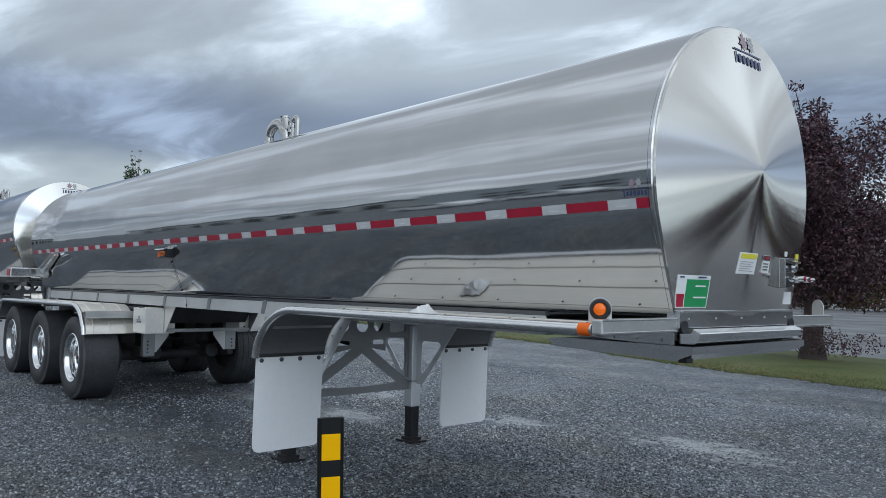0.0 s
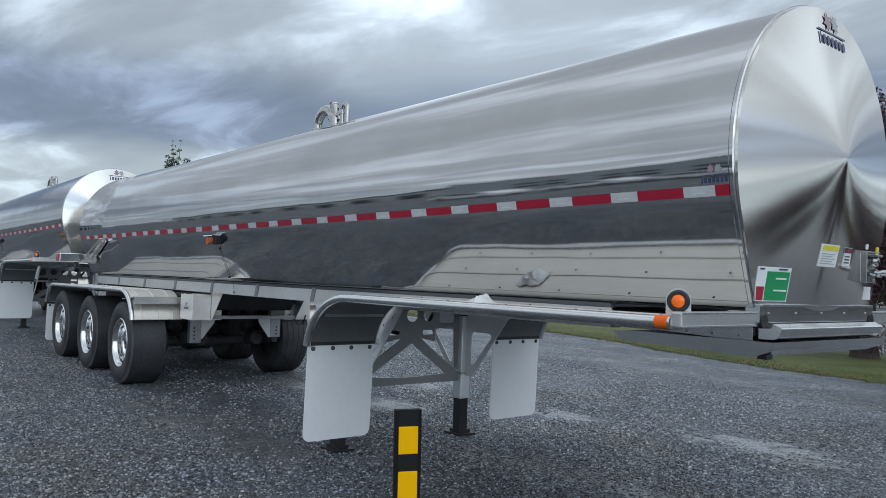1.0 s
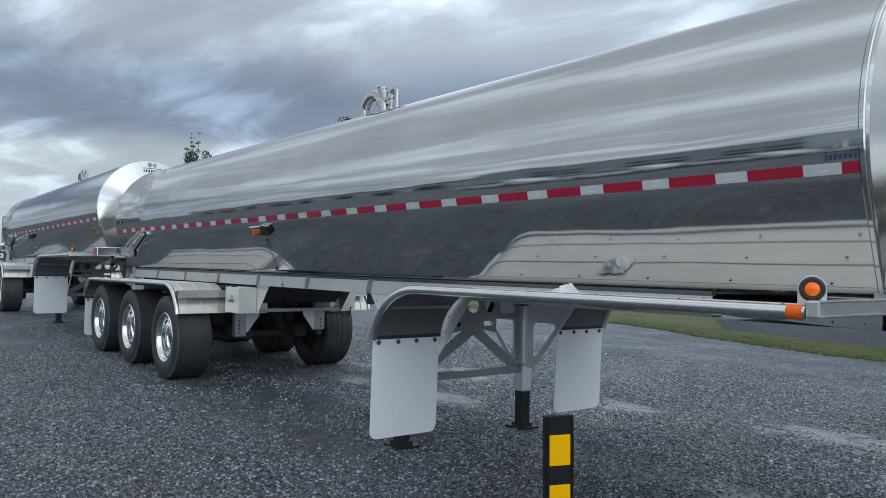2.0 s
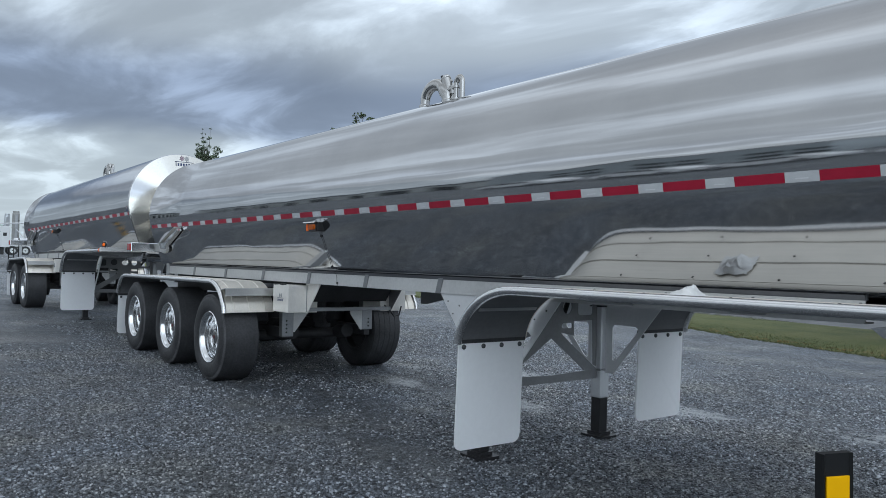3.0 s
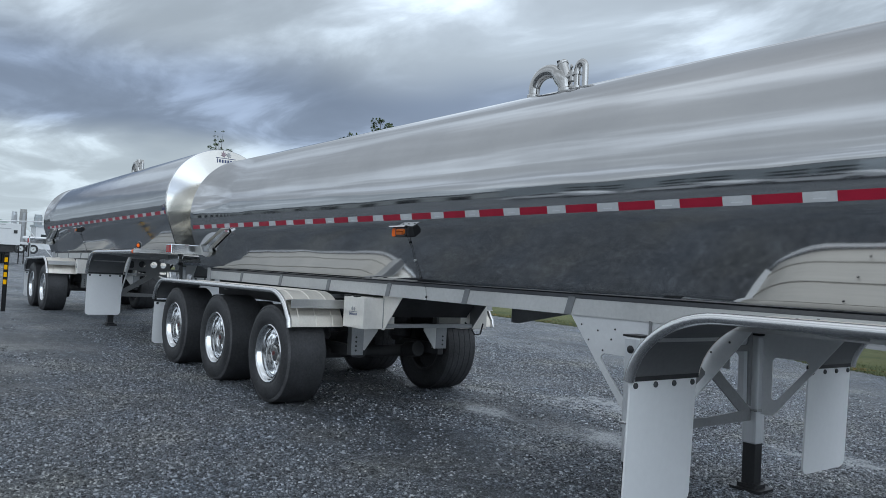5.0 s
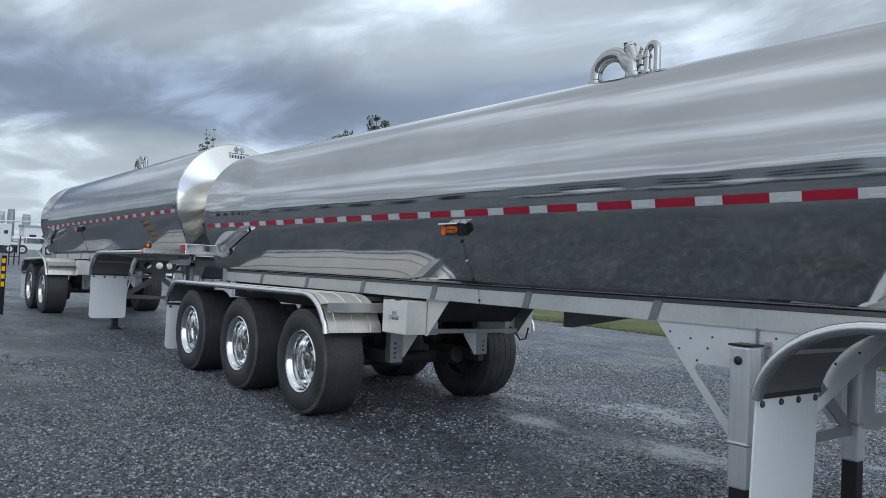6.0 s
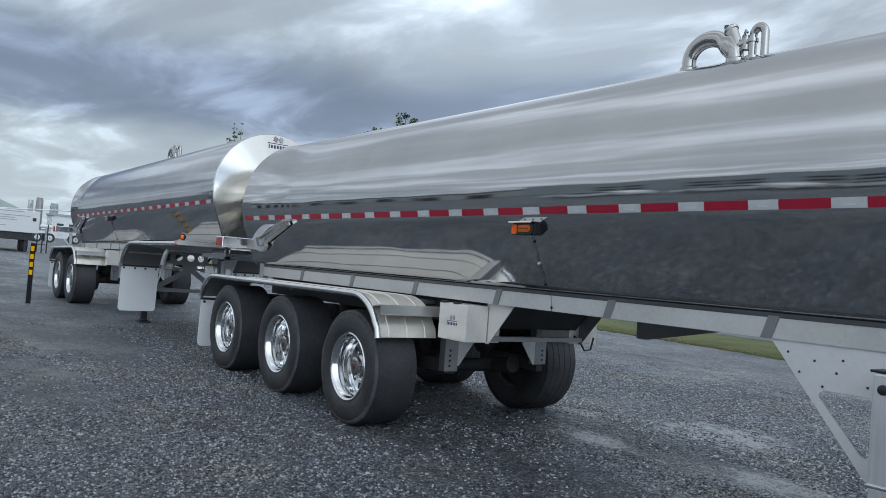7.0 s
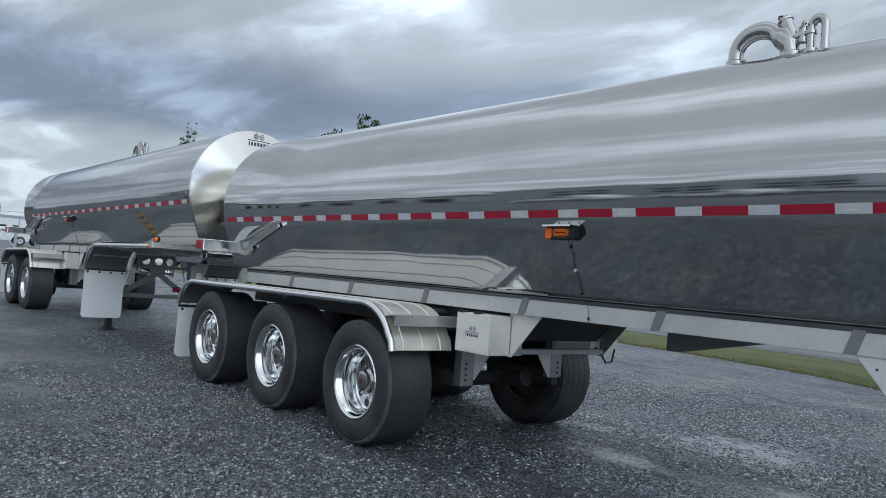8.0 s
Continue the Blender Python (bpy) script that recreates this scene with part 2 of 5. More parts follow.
HANGER = plain("dull_hanger_plate", (0.34, 0.35, 0.36), 0.32, 0.75, 0.15, 8)
SEAL = plain("grey_rubber_seal", (0.12, 0.125, 0.135), 0.45, 0, 0.15, 8)
HUB_RED = plain("dull_red_plastic", (0.13, 0.03, 0.03), 0.3, 0, 0.1, 30)
CLIP = plain("dull_folded_steel", (0.33, 0.34, 0.35), 0.4, 0.6, 0.15, 14)
# dark colour that stands in for the shade under the fenders
UNDER_SHADE = plain("fender_underside_shade", (0.13, 0.134, 0.14), 0.5, 0.0, 0.15, 6)
BLACK = plain("black_paint", (0.018, 0.018, 0.020), 0.42, 0, 0.2, 10, 0.1, 60)
RUSTY = plain("rust_tinted_bolt", (0.36, 0.24, 0.19), 0.55, 0.4, 0.2, 40)
TRUSS = plain("dull_grey_steel", (0.28, 0.285, 0.29), 0.45, 0.4, 0.12, 6)
GREASE = plain("dirty_axle_steel", (0.045, 0.045, 0.047), 0.6, 0.2, 0.3, 10, 0.3, 50)
WHITE = plain("white_plastic_flap", (0.92, 0.93, 0.94), 0.38, 0, 0.03, 4)
RED_TAPE = plain("red_reflective_tape", (0.40, 0.010, 0.038), 0.35, 0, 0.1, 30)
WHITE_TAPE = plain("silver_reflective_tape", (0.62, 0.64, 0.66), 0.35, 0.1, 0.08, 30)
SILVER_INK = plain("pale_tape_print", (0.78, 0.80, 0.82), 0.4)
NAVY = plain("navy_decal", (0.045, 0.065, 0.16), 0.35)
POLISH = plain("polished_plate", (0.56, 0.57, 0.58), 0.16, 1.0, 0.06, 7)
RAIL = plain("rail_aluminium", (0.70, 0.70, 0.69), 0.36, 0.45, 0.1, 5)
BOX_SHEET = plain("satin_aluminium", (0.90, 0.87, 0.82), 0.34, 0.25, 0.07, 6)
DISC = plain("wheel_centre_alloy", (0.66, 0.67, 0.68), 0.2, 1.0, 0.08, 10)
MAROON = plain("maroon_decal", (0.36, 0.27, 0.31), 0.4)
PALE_PLATE = plain("pale_painted_plate", (0.76, 0.77, 0.78), 0.42, 0.25, 0.06, 6)
LEG = brushed("galvanised_leg", (0.88, 0.90, 0.92), 0.34, "z", 0.7)
LIP = plain("bright_folded_sheet", (0.90, 0.90, 0.90), 0.14, 1.0, 0.04, 7)
AMBER = lens("amber_lens", (0.55, 0.12, 0.012), 0.04)
TRAY = plain("dark_grey_tray", (0.24, 0.245, 0.25), 0.45, 0.2, 0.15, 5)
ORANGE_LENS, ORANGE_DECAL = lens("orange_lens", (0.9, 0.16, 0.01), 0.18), plain("orange_reflector", (1.0, 0.17, 0.02), 0.5, 0, 0.05, 30, spec=0.2)
FLAP_BOLT = plain("weathered_bolt", (0.10, 0.105, 0.11), 0.5, 0.5, 0.2, 40)
RED_LENS = lens("red_lens", (0.35, 0.012, 0.012), 0.03)
YELLOW = plain("yellow_reflector", (1.0, 0.50, 0.001), 0.6, 0.0, 0.03, 30, spec=0.1)
POST = plain("black_post_plastic", (0.010, 0.011, 0.012), 0.6, 0, 0.2, 14, 0.15, 40, spec=0.25)
PAPER = plain("white_sticker", (0.75, 0.76, 0.76), 0.5, 0, 0.03, 20)
GREEN = plain("green_card", (0.01, 0.28, 0.09), 0.45, 0, 0.06, 20)
INK = plain("dark_ink", (0.06, 0.07, 0.08), 0.6)
LEMON = plain("yellow_label_band", (0.75, 0.68, 0.05), 0.5)
CLOTH = plain("white_cloth", (0.80, 0.80, 0.79), 0.8, 0, 0.04, 20, 0.3, 120)
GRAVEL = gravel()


# ---- mesh tools ----
def part(name, bm, mat, parent=None, label="", smooth=False):
    """Links a bmesh as one mesh object under a thing or a part."""
    bmesh.ops.recalc_face_normals(bm, faces=bm.faces)
    me = bpy.data.meshes.new(name)
    bm.to_mesh(me)
    bm.free()
    me.materials.append(mat)
    if smooth:
        for p in me.polygons:
            p.use_smooth = True
        me.set_sharp_from_angle(angle=radians(38))
    ob = new(name, me)
    ob.parent = parent
    return tagged(ob, label) if label else ob


def thing(name, label, category, m=None, group="", kind=""):
    ob = new(name)
    ob.empty_display_size = 0.2
    if m is not None:
        ob.matrix_world = m
    return tagged(ob, label, category, group, kind)


def box(bm, x0, x1, y0, y1, z0, z1, bevel=0.0):
    vs = [bm.verts.new((x, y, z)) for x in (x0, x1) for y in (y0, y1) for z in (z0, z1)]
    fs = [bm.faces.new([vs[i] for i in f]) for f in ((0, 1, 3, 2), (4, 6, 7, 5), (0, 4, 5, 1), (2, 3, 7, 6), (0, 2, 6, 4), (1, 5, 7, 3))]
    if bevel:
        es = list({e for f in fs for e in f.edges})
        bmesh.ops.bevel(bm, geom=es, offset=bevel, segments=2, affect="EDGES", profile=0.6)
    return bm


def boxed(*dims, bevel=0.004):
    return box(bmesh.new(), *dims, bevel=bevel)


def prism(bm, pts, put, w0, w1):
    """A polygon in (u, v), pushed from w0 to w1; put(u, v, w) gives the place."""
    a = [bm.verts.new(put(u, v, w0)) for u, v in pts]
    b = [bm.verts.new(put(u, v, w1)) for u, v in pts]
    bm.faces.new(a), bm.faces.new(b[::-1])
    for i in range(len(pts)):
        j = (i + 1) % len(pts)
        bm.faces.new((a[i], b[i], b[j], a[j]))
    return bm


def rounded(x0, x1, y0, y1, r, n=5):
    out = []
    for cx, cy, a0 in ((x1 - r, y1 - r, 0), (x0 + r, y1 - r, 90), (x0 + r, y0 + r, 180), (x1 - r, y0 + r, 270)):
        out += [(cx + r * math.cos(radians(a0 + 90 * k / n)), cy + r * math.sin(radians(a0 + 90 * k / n))) for k in range(n + 1)]
    return out


def cut_at(poly, c, a):
    """Where the ray from c at angle a leaves a polygon."""
    d, best = (math.cos(a), math.sin(a)), None
    for (x0, y0), (x1, y1) in zip(poly, poly[1:] + poly[:1]):
        ex, ey = x1 - x0, y1 - y0
        den = d[0] * ey - d[1] * ex
        if abs(den) < 1e-12:
            continue
        t = ((x0 - c[0]) * ey - (y0 - c[1]) * ex) / den
        s = ((x0 - c[0]) * d[1] - (y0 - c[1]) * d[0]) / den
        if t > 1e-9 and -1e-6 <= s <= 1 + 1e-6 and (best is None or t > best):
            best = t
    return (c[0] + best * d[0], c[1] + best * d[1])


def holed(bm, outer, hole, put, w0, w1):
    """A plate with one opening; both outlines star-shaped round the opening's middle."""
    c = (sum(p[0] for p in hole) / len(hole), sum(p[1] for p in hole) / len(hole))
    angles = sorted({round(math.atan2(y - c[1], x - c[0]), 4) for x, y in outer + hole})
    rings = []
    for w_ in (w0, w1):
        rings.append([[bm.verts.new(put(*cut_at(poly, c, a), w_)) for a in angles] for poly in (outer, hole)])
    (oa, ia), (ob_, ib) = rings
    n = len(angles)
    for i in range(n):
        j = (i + 1) % n
        for f in ((oa[i], oa[j], ia[j], ia[i]), (ob_[i], ib[i], ib[j], ob_[j]), (oa[i], ob_[i], ob_[j], oa[j]), (ia[i], ia[j], ib[j], ib[i])):
            bm.faces.new(f)
    return bm


def ring(bm, profile, put, n=48, close=False):
    """Turns a profile of (r, a) round an axis; put(a, u, v) gives the place."""
    rows = []
    for r, a in profile:
        rows.append([bm.verts.new(put(a, r * math.cos(2 * math.pi * k / n), r * math.sin(2 * math.pi * k / n))) for k in range(n)] if r > 1e-6 else [bm.verts.new(put(a, 0, 0))])
    pairs = list(zip(rows, rows[1:])) + ([(rows[-1], rows[0])] if close else [])
    for p, q in pairs:
        for k in range(n):
            j = (k + 1) % n
            if len(p) == 1 and len(q) == 1:
                continue
            if len(p) == 1:
                bm.faces.new((p[0], q[j], q[k]))
            elif len(q) == 1:
                bm.faces.new((p[k], p[j], q[0]))
            else:
                bm.faces.new((p[k], p[j], q[j], q[k]))
    return bm


def tube(bm, pts, r, n=12, caps=True):
    """A pipe along a line of points; r may be a list."""
    pts = [Vector(p) for p in pts]
    rs = r if isinstance(r, (list, tuple)) else [r] * len(pts)
    side, rows = None, []
    for i, p in enumerate(pts):
        d = (pts[min(i + 1, len(pts) - 1)] - pts[max(i - 1, 0)]).normalized()
        if side is None:
            side = d.cross(Vector((0, 0, 1)) if abs(d.z) < 0.9 else Vector((0, 1, 0))).normalized()
        side = (side - d * side.dot(d)).normalized()
        over = d.cross(side)
        rows.append([bm.verts.new(p + rs[i] * (math.cos(2 * math.pi * k / n) * side + math.sin(2 * math.pi * k / n) * over)) for k in range(n)])
    for a, b in zip(rows, rows[1:]):
        for k in range(n):
            j = (k + 1) % n
            bm.faces.new((a[k], a[j], b[j], b[k]))
    if caps:
        bm.faces.new(rows[0]), bm.faces.new(rows[-1])
    return bm


def arc(cx, cz, r, a0, a1, n):
    return [(cx + r * math.cos(radians(a0 + (a1 - a0) * k / n)), cz + r * math.sin(radians(a0 + (a1 - a0) * k / n))) for k in range(n + 1)]


def sheet(bm, path, ys, lifts, thick):
    """A ribbed sheet: a line of (x, z) swept across ys, with a lift off the surface at each y."""
    n = len(path)
    norms = []
    for i in range(n):
        (x0, z0), (x1, z1) = path[max(i - 1, 0)], path[min(i + 1, n - 1)]
        l = math.hypot(x1 - x0, z1 - z0)
        norms.append(((z1 - z0) / l, -(x1 - x0) / l))
    top = [[bm.verts.new((x + nx * h, y, z + nz * h)) for y, h in zip(ys, lifts)] for (x, z), (nx, nz) in zip(path, norms)]
    low = [[bm.verts.new((x - nx * thick, y, z - nz * thick)) for y in ys] for (x, z), (nx, nz) in zip(path, norms)]
    m = len(ys)
    for i in range(n - 1):
        for k in range(m - 1):
            bm.faces.new((top[i][k], top[i + 1][k], top[i + 1][k + 1], top[i][k + 1]))
            bm.faces.new((low[i][k], low[i][k + 1], low[i + 1][k + 1], low[i + 1][k]))
        for k in (0, m - 1):
            bm.faces.new((top[i][k], low[i][k], low[i + 1][k], top[i + 1][k]))
    for i in (0, n - 1):
        for k in range(m - 1):
            bm.faces.new((top[i][k], top[i][k + 1], low[i][k + 1], low[i][k]))
    return bm


# ---- ground and distance ----
def crossfall(x, y):
    """The low swell of the yard under the far wheels."""
    along = min(1.0, max(0.0, (-x - 5.6) / 1.4), max(0.0, (x + 25.0) / 2.0))
    return 0.065 * along * math.exp(-(((y - 1.1) / 0.7) ** 2))


def ground_sheet():
    """One sheet to the horizon: fine squares in the yard, wide ones beyond."""
    xs = sorted({-2500, -900, -300, -120, -60, *[-40 + 0.5 * k for k in range(101)], 20, 60, 120, 300, 900, 2500})
    ys = sorted({-2500, -900, -300, -120, -60, -30, *[-14 + 0.5 * k for k in range(53)], *[-0.75 + 0.25 * k for k in range(16)], 20, 40, 80, 160, 400, 900, 2500})
    bm = bmesh.new()

    def height(x, y):
        if x < -40 or x > 10 or y < -14 or y > 8:
            return 0.0
        fade = min(1, (x + 40) / 3, (10 - x) / 3, (y + 14) / 3, (8 - y) / 2)
        return 0.012 * fade * noise.noise(Vector((x * 0.6, y * 0.6, 0))) + crossfall(x, y)

    rows = [[bm.verts.new((x, y, height(x, y))) for y in ys] for x in xs]
    for i in range(len(xs) - 1):
        for j in range(len(ys) - 1):
            bm.faces.new((rows[i][j], rows[i + 1][j], rows[i + 1][j + 1], rows[i][j + 1]))
    return bm


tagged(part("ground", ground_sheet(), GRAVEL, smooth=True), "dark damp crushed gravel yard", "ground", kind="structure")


# ---- tank trailers ----
R, ZC, ZT = 0.89, 2.109, 2.165
PITCH, RED_LEN = 0.4572, 0.279


def outline(n=170, k=10, lean=20.0, roll=0.08, knee=1.385):
    """The barrel's section as (y, z) about its axis: a round crown, straight flanks that lean in, edges rolled under, a flat belly."""
    a = -radians(lean)
    crown = [(R * math.cos(a + (math.pi - 2 * a) * q / n), R * math.sin(a + (math.pi - 2 * a) * q / n)) for q in range(n + 1)]
    ty, tz = crown[0]
    kz = knee - ZC
    ky = ty - (tz - kz) * math.tan(-a)
    flank = [(ty + (ky - ty) * q / k, tz + (kz - tz) * q / k) for q in range(k, 0, -1)]
    cy, cz = ky - roll * math.cos(a), kz - roll * math.sin(a)
    under = [(cy + roll * math.cos(radians(d)), cz + roll * math.sin(radians(d))) for d in range(-86, -int(lean), 5)]
    half = under + flank + crown[: n // 2]
    y0, z0 = half[0]
    belly = [(-y0 + 2 * y0 * q / 40, z0) for q in range(1, 40)]
    return half + [crown[n // 2]] + [(-y, z) for y, z in half[::-1]] + belly


SECTION = outline()


def side_y(z):
    """How far out the barrel's skin lies at height z."""
    best = 0.0
    for (y0, z0), (y1, z1) in zip(SECTION, SECTION[1:] + SECTION[:1]):
        if y0 > 0 and y1 > 0 and min(z0, z1) - 1e-9 <= z - ZC <= max(z0, z1) + 1e-9 and abs(z1 - z0) > 1e-9:
            best = max(best, y0 + (y1 - y0) * (z - ZC - z0) / (z1 - z0))
    return best


def swell(bm, rows, tip=ZC):
    """A body with the barrel's section: rows of (x, size), drawn in towards the tip's height."""
    rings = [[bm.verts.new((x, y * s, tip + (ZC + z - tip) * s)) for y, z in SECTION] if s > 1e-6 else [bm.verts.new((x, 0, tip))] for x, s in rows]
    n = len(SECTION)
    for p, q in zip(rings, rings[1:]):
        for k in range(n):
            j = (k + 1) % n
            bm.faces.new((p[k], p[j], q[0]) if len(q) == 1 else (p[k], p[j], q[j], q[k]))
    return bm


def cone_x(y, z):
    return max(0.003, 0.15 * (1 - math.hypot(y, z - ZT) / 0.99))


def on_head(y, z, off=0.003):
    """A place on the cone of the front head."""
    return (cone_x(y, z) + off, y, z)


def head_patch(y0, y1, z0, z1, off=0.003, lean=0.0):
    bm = bmesh.new()
    n = 4
    face = [[bm.verts.new(on_head(y0 + (y1 - y0) * i / n + lean * (z0 + (z1 - z0) * j / n - z0), z0 + (z1 - z0) * j / n, off)) for j in range(n + 1)] for i in range(n + 1)]
    back = [[bm.verts.new((v.co.x - 0.0025, v.co.y, v.co.z)) for v in col] for col in face]
    for i in range(n):
        for j in range(n):
            bm.faces.new((face[i][j], face[i + 1][j], face[i + 1][j + 1], face[i][j + 1]))
            bm.faces.new((back[i][j], back[i][j + 1], back[i + 1][j + 1], back[i + 1][j]))
    for i in range(n):
        for j in (0, n):
            bm.faces.new((face[i][j], back[i][j], back[i + 1][j], face[i + 1][j]))
            bm.faces.new((face[j][i], face[j][i + 1], back[j][i + 1], back[j][i]))
    return bm


def barrel_patch(x0, x1, z, tall, side, off=0.0015):
    """A thin piece lying on the barrel at height z."""
    bm = bmesh.new()
    mid = math.asin((z - ZC) / R)
    half = tall / 2 / R
    rows = []
    for r in (R + off, R + 0.0002):
        rows.append([[bm.verts.new((x, side * r * math.cos(mid - half + 2 * half * k / 3), ZC + r * math.sin(mid - half + 2 * half * k / 3))) for k in range(4)] for x in (x0, x1)])
    (a, b), (c, d) = rows
    for k in range(3):
        bm.faces.new((a[k], a[k + 1], b[k + 1], b[k]))
        bm.faces.new((c[k], d[k], d[k + 1], c[k + 1]))
        bm.faces.new((a[k], c[k], c[k + 1], a[k + 1])), bm.faces.new((b[k], b[k + 1], d[k + 1], d[k]))
    bm.faces.new((a[0], b[0], d[0], c[0])), bm.faces.new((a[3], c[3], d[3], b[3]))
    return bm


def bolt_row(name, parent, places, axis, r=0.012, h=0.008, mat=None):
    """Round-headed bolts that share one mesh."""
    bm = bmesh.new()
    ring(bm, [(r, 0), (r * 0.95, h * 0.6), (r * 0.6, h), (0, h)], lambda a, u, v: {"x": (a, u, v), "-y": (u, -a, v), "y": (u, a, v), "z": (u, v, a)}[axis], 10)
    first = None
    for p in places:
        if first is None:
            first = part(name, bm, mat or GALV, parent, smooth=True)
            ob = first
        else:
            ob = new(name, first.data)
            ob.parent = parent
        ob.location = p
    return first


def wheel(parent, x, side, stand, outer=1.29, radius=0.505, wide=0.41):
    """A wide single tyre on a polished alloy wheel; side -1 is the camera's side."""
    def put(a, u, v):
        return (u, side * a, v)

    hub = new("wheel")
    hub.parent, hub.location = parent, (x, 0, stand + radius - 0.008)
    o = outer
    tyre = bmesh.new()
    prof = [(0.292, o - 0.02), (0.31, o + 0.0), (0.36, o + 0.012), (0.42, o + 0.014), (0.462, o + 0.004), (0.470, o - 0.006), (0.485, o - 0.012), (radius - 0.006, o - 0.035)]
    for k in range(5):
        c = o - wide / 2 + (2 - k) * 0.078
        if k:
            deep = 0.0012 if side < 0 else 0.006
            prof += [(radius - deep, c + 0.0405), (radius - deep, c + 0.0375)]
        prof += [(radius, c + 0.036), (radius, c - 0.036)]
    i = o - wide
    prof += [(radius - 0.006, i + 0.035), (0.485, i + 0.012), (0.46, i - 0.004), (0.42, i - 0.014), (0.36, i - 0.012), (0.31, i), (0.292, i + 0.02)]
    ring(tyre, prof, put, 72)
    part("tyre", tyre, RUBBER, hub, "worn black wide-base rubber tyre", True)
    if side < 0:
        scuff = bmesh.new()
        ring(scuff, [(0.466, o - 0.001), (0.474, o + 0.002), (0.487, o - 0.005), (0.497, o - 0.014), (0.5015, o - 0.032), (0.497, o - 0.045)], put, 120)
        for v in scuff.verts:
            d = 0.007 * noise.noise(v.co * 13.0 + Vector((x, 0, 0))) + 0.003 * noise.noise(v.co * 40.0) - 0.0012
            v.co += Vector((v.co.x * 0.5, side * 0.8, v.co.z * 0.5)) * d
        part("worn_shoulder", scuff, SCUFF, hub, "scuffed grey shoulder of the tyre")
    rim = bmesh.new()
    ring(rim, [(0.300, o - 0.018), (0.300, o - 0.004), (0.292, o + 0.003), (0.282, o - 0.002), (0.272, o - 0.016), (0.268, o - 0.045), (0.258, o - 0.055), (0.256, o - 0.075), (0.260, o - 0.085), (0.260, o - 0.12), (0.250, o - 0.135), (0.246, o - 0.17), (0.24, o - 0.185), (0.232, o - 0.19)], put, 64)
    part("rim", rim, CHROME, hub, "polished aluminium wheel rim", True)
    part("inner_rim", ring(bmesh.new(), [(0.30, i + 0.02), (0.27, i + 0.03), (0.26, i + 0.10), (0.252, o - 0.17), (0.235, o - 0.202), (0.14, o - 0.203)], put, 64), INNER_RIM, hub, "dark dirty inner side of the rim", True)
    disc = bmesh.new()
    n = 10
    for k in range(n):
        a0, a1 = 2 * math.pi * (k - 0.5) / n, 2 * math.pi * (k + 0.5) / n
        outline = [(r * math.cos(a), r * math.sin(a)) for r, aa in ((0.236, (a0, (a0 * 2 + a1) / 3, (a0 + 2 * a1) / 3, a1)), (0.15, (a1, (a0 + a1) / 2, a0))) for a in aa]
        mid = (a0 + a1) / 2
        hole = [(0.197 * math.cos(mid) + 0.035 * math.cos(2 * math.pi * q / 12), 0.197 * math.sin(mid) + 0.035 * math.sin(2 * math.pi * q / 12)) for q in range(12)]
        holed(disc, outline, hole, lambda u, v, w_: (u, side * w_, v), o - 0.185, o - 0.200)
    ring(disc, [(0.151, o - 0.185), (0.14, o - 0.178), (0.10, o - 0.176)], put, 40)
    part("wheel_disc", disc, DISC, hub, "", True)
    cap = bmesh.new()
    ring(cap, [(0.112, o - 0.178), (0.108, o - 0.12), (0.085, o - 0.105), (0.082, o - 0.075), (0.06, o - 0.068), (0.0, o - 0.066)], put, 28)
    part("hub_cap", cap, PIPE, hub, "", True)
    mark = bmesh.new()
    ring(mark, [(0.024, o - 0.067), (0.022, o - 0.060), (0.0, o - 0.059)], put, 20)
    part("oil_window", mark, HUB_RED, hub, "small dull red oil window of the hub", True)
    nut = None
    for k in range(10):
        a = 2 * math.pi * (k + 0.5) / 10
        if nut is None:
            nut = part("lug_nut", ring(bmesh.new(), [(0.016, 0.0), (0.016, 0.028), (0.009, 0.03), (0.008, 0.048), (0, 0.048)], put, 6), CHROME, hub)
            ob = nut
        else:
            ob = new("lug_nut", nut.data)
            ob.parent = hub
        ob.location = (0.132 * math.cos(a), side * (o - 0.178), 0.132 * math.sin(a))
    return hub


def fender(parent, path, y_out, y_in, side, ribs=5, pipe=0.026, label="", start=1e9):
    ys, lifts = [], []
    wide = y_out - y_in
    for k in range(ribs):
        c = y_in + wide * (k + 0.6) / (ribs + 0.2)
        for dy, h in ((-0.011, 0), (-0.006, 0.007), (0.006, 0.007), (0.011, 0)):
            ys.append(side * (c + dy)), lifts.append(h)
    ys = [side * y_in] + ys + [side * y_out]
    lifts = [0.0] + lifts + [0.0]
    f = part("fender", sheet(bmesh.new(), path, ys, lifts, 0.004), ALU_Y, parent, label or "ribbed mill-finish aluminium fender", True)
    bm = tube(bmesh.new(), [(min(x, start), side * (y_out + 0.008), z - 0.008) for x, z in path if x <= start or x == path[0][0]], pipe, 14)
    # added thin sheet: paints the fender's underside as dark as its shade
    shade_sheet = sheet(bmesh.new(), [(x, z) for x, z in path], [side * (y_in + 0.01), side * (y_out - 0.01)], [-0.0045, -0.0045], 0.004)
    part("shade_sheet", shade_sheet, UNDER_SHADE, f, "dark added sheet that paints the shade under the fender")
    part("rolled_edge", bm, BRIGHT, f, "bright rolled aluminium edge", True)
    return f


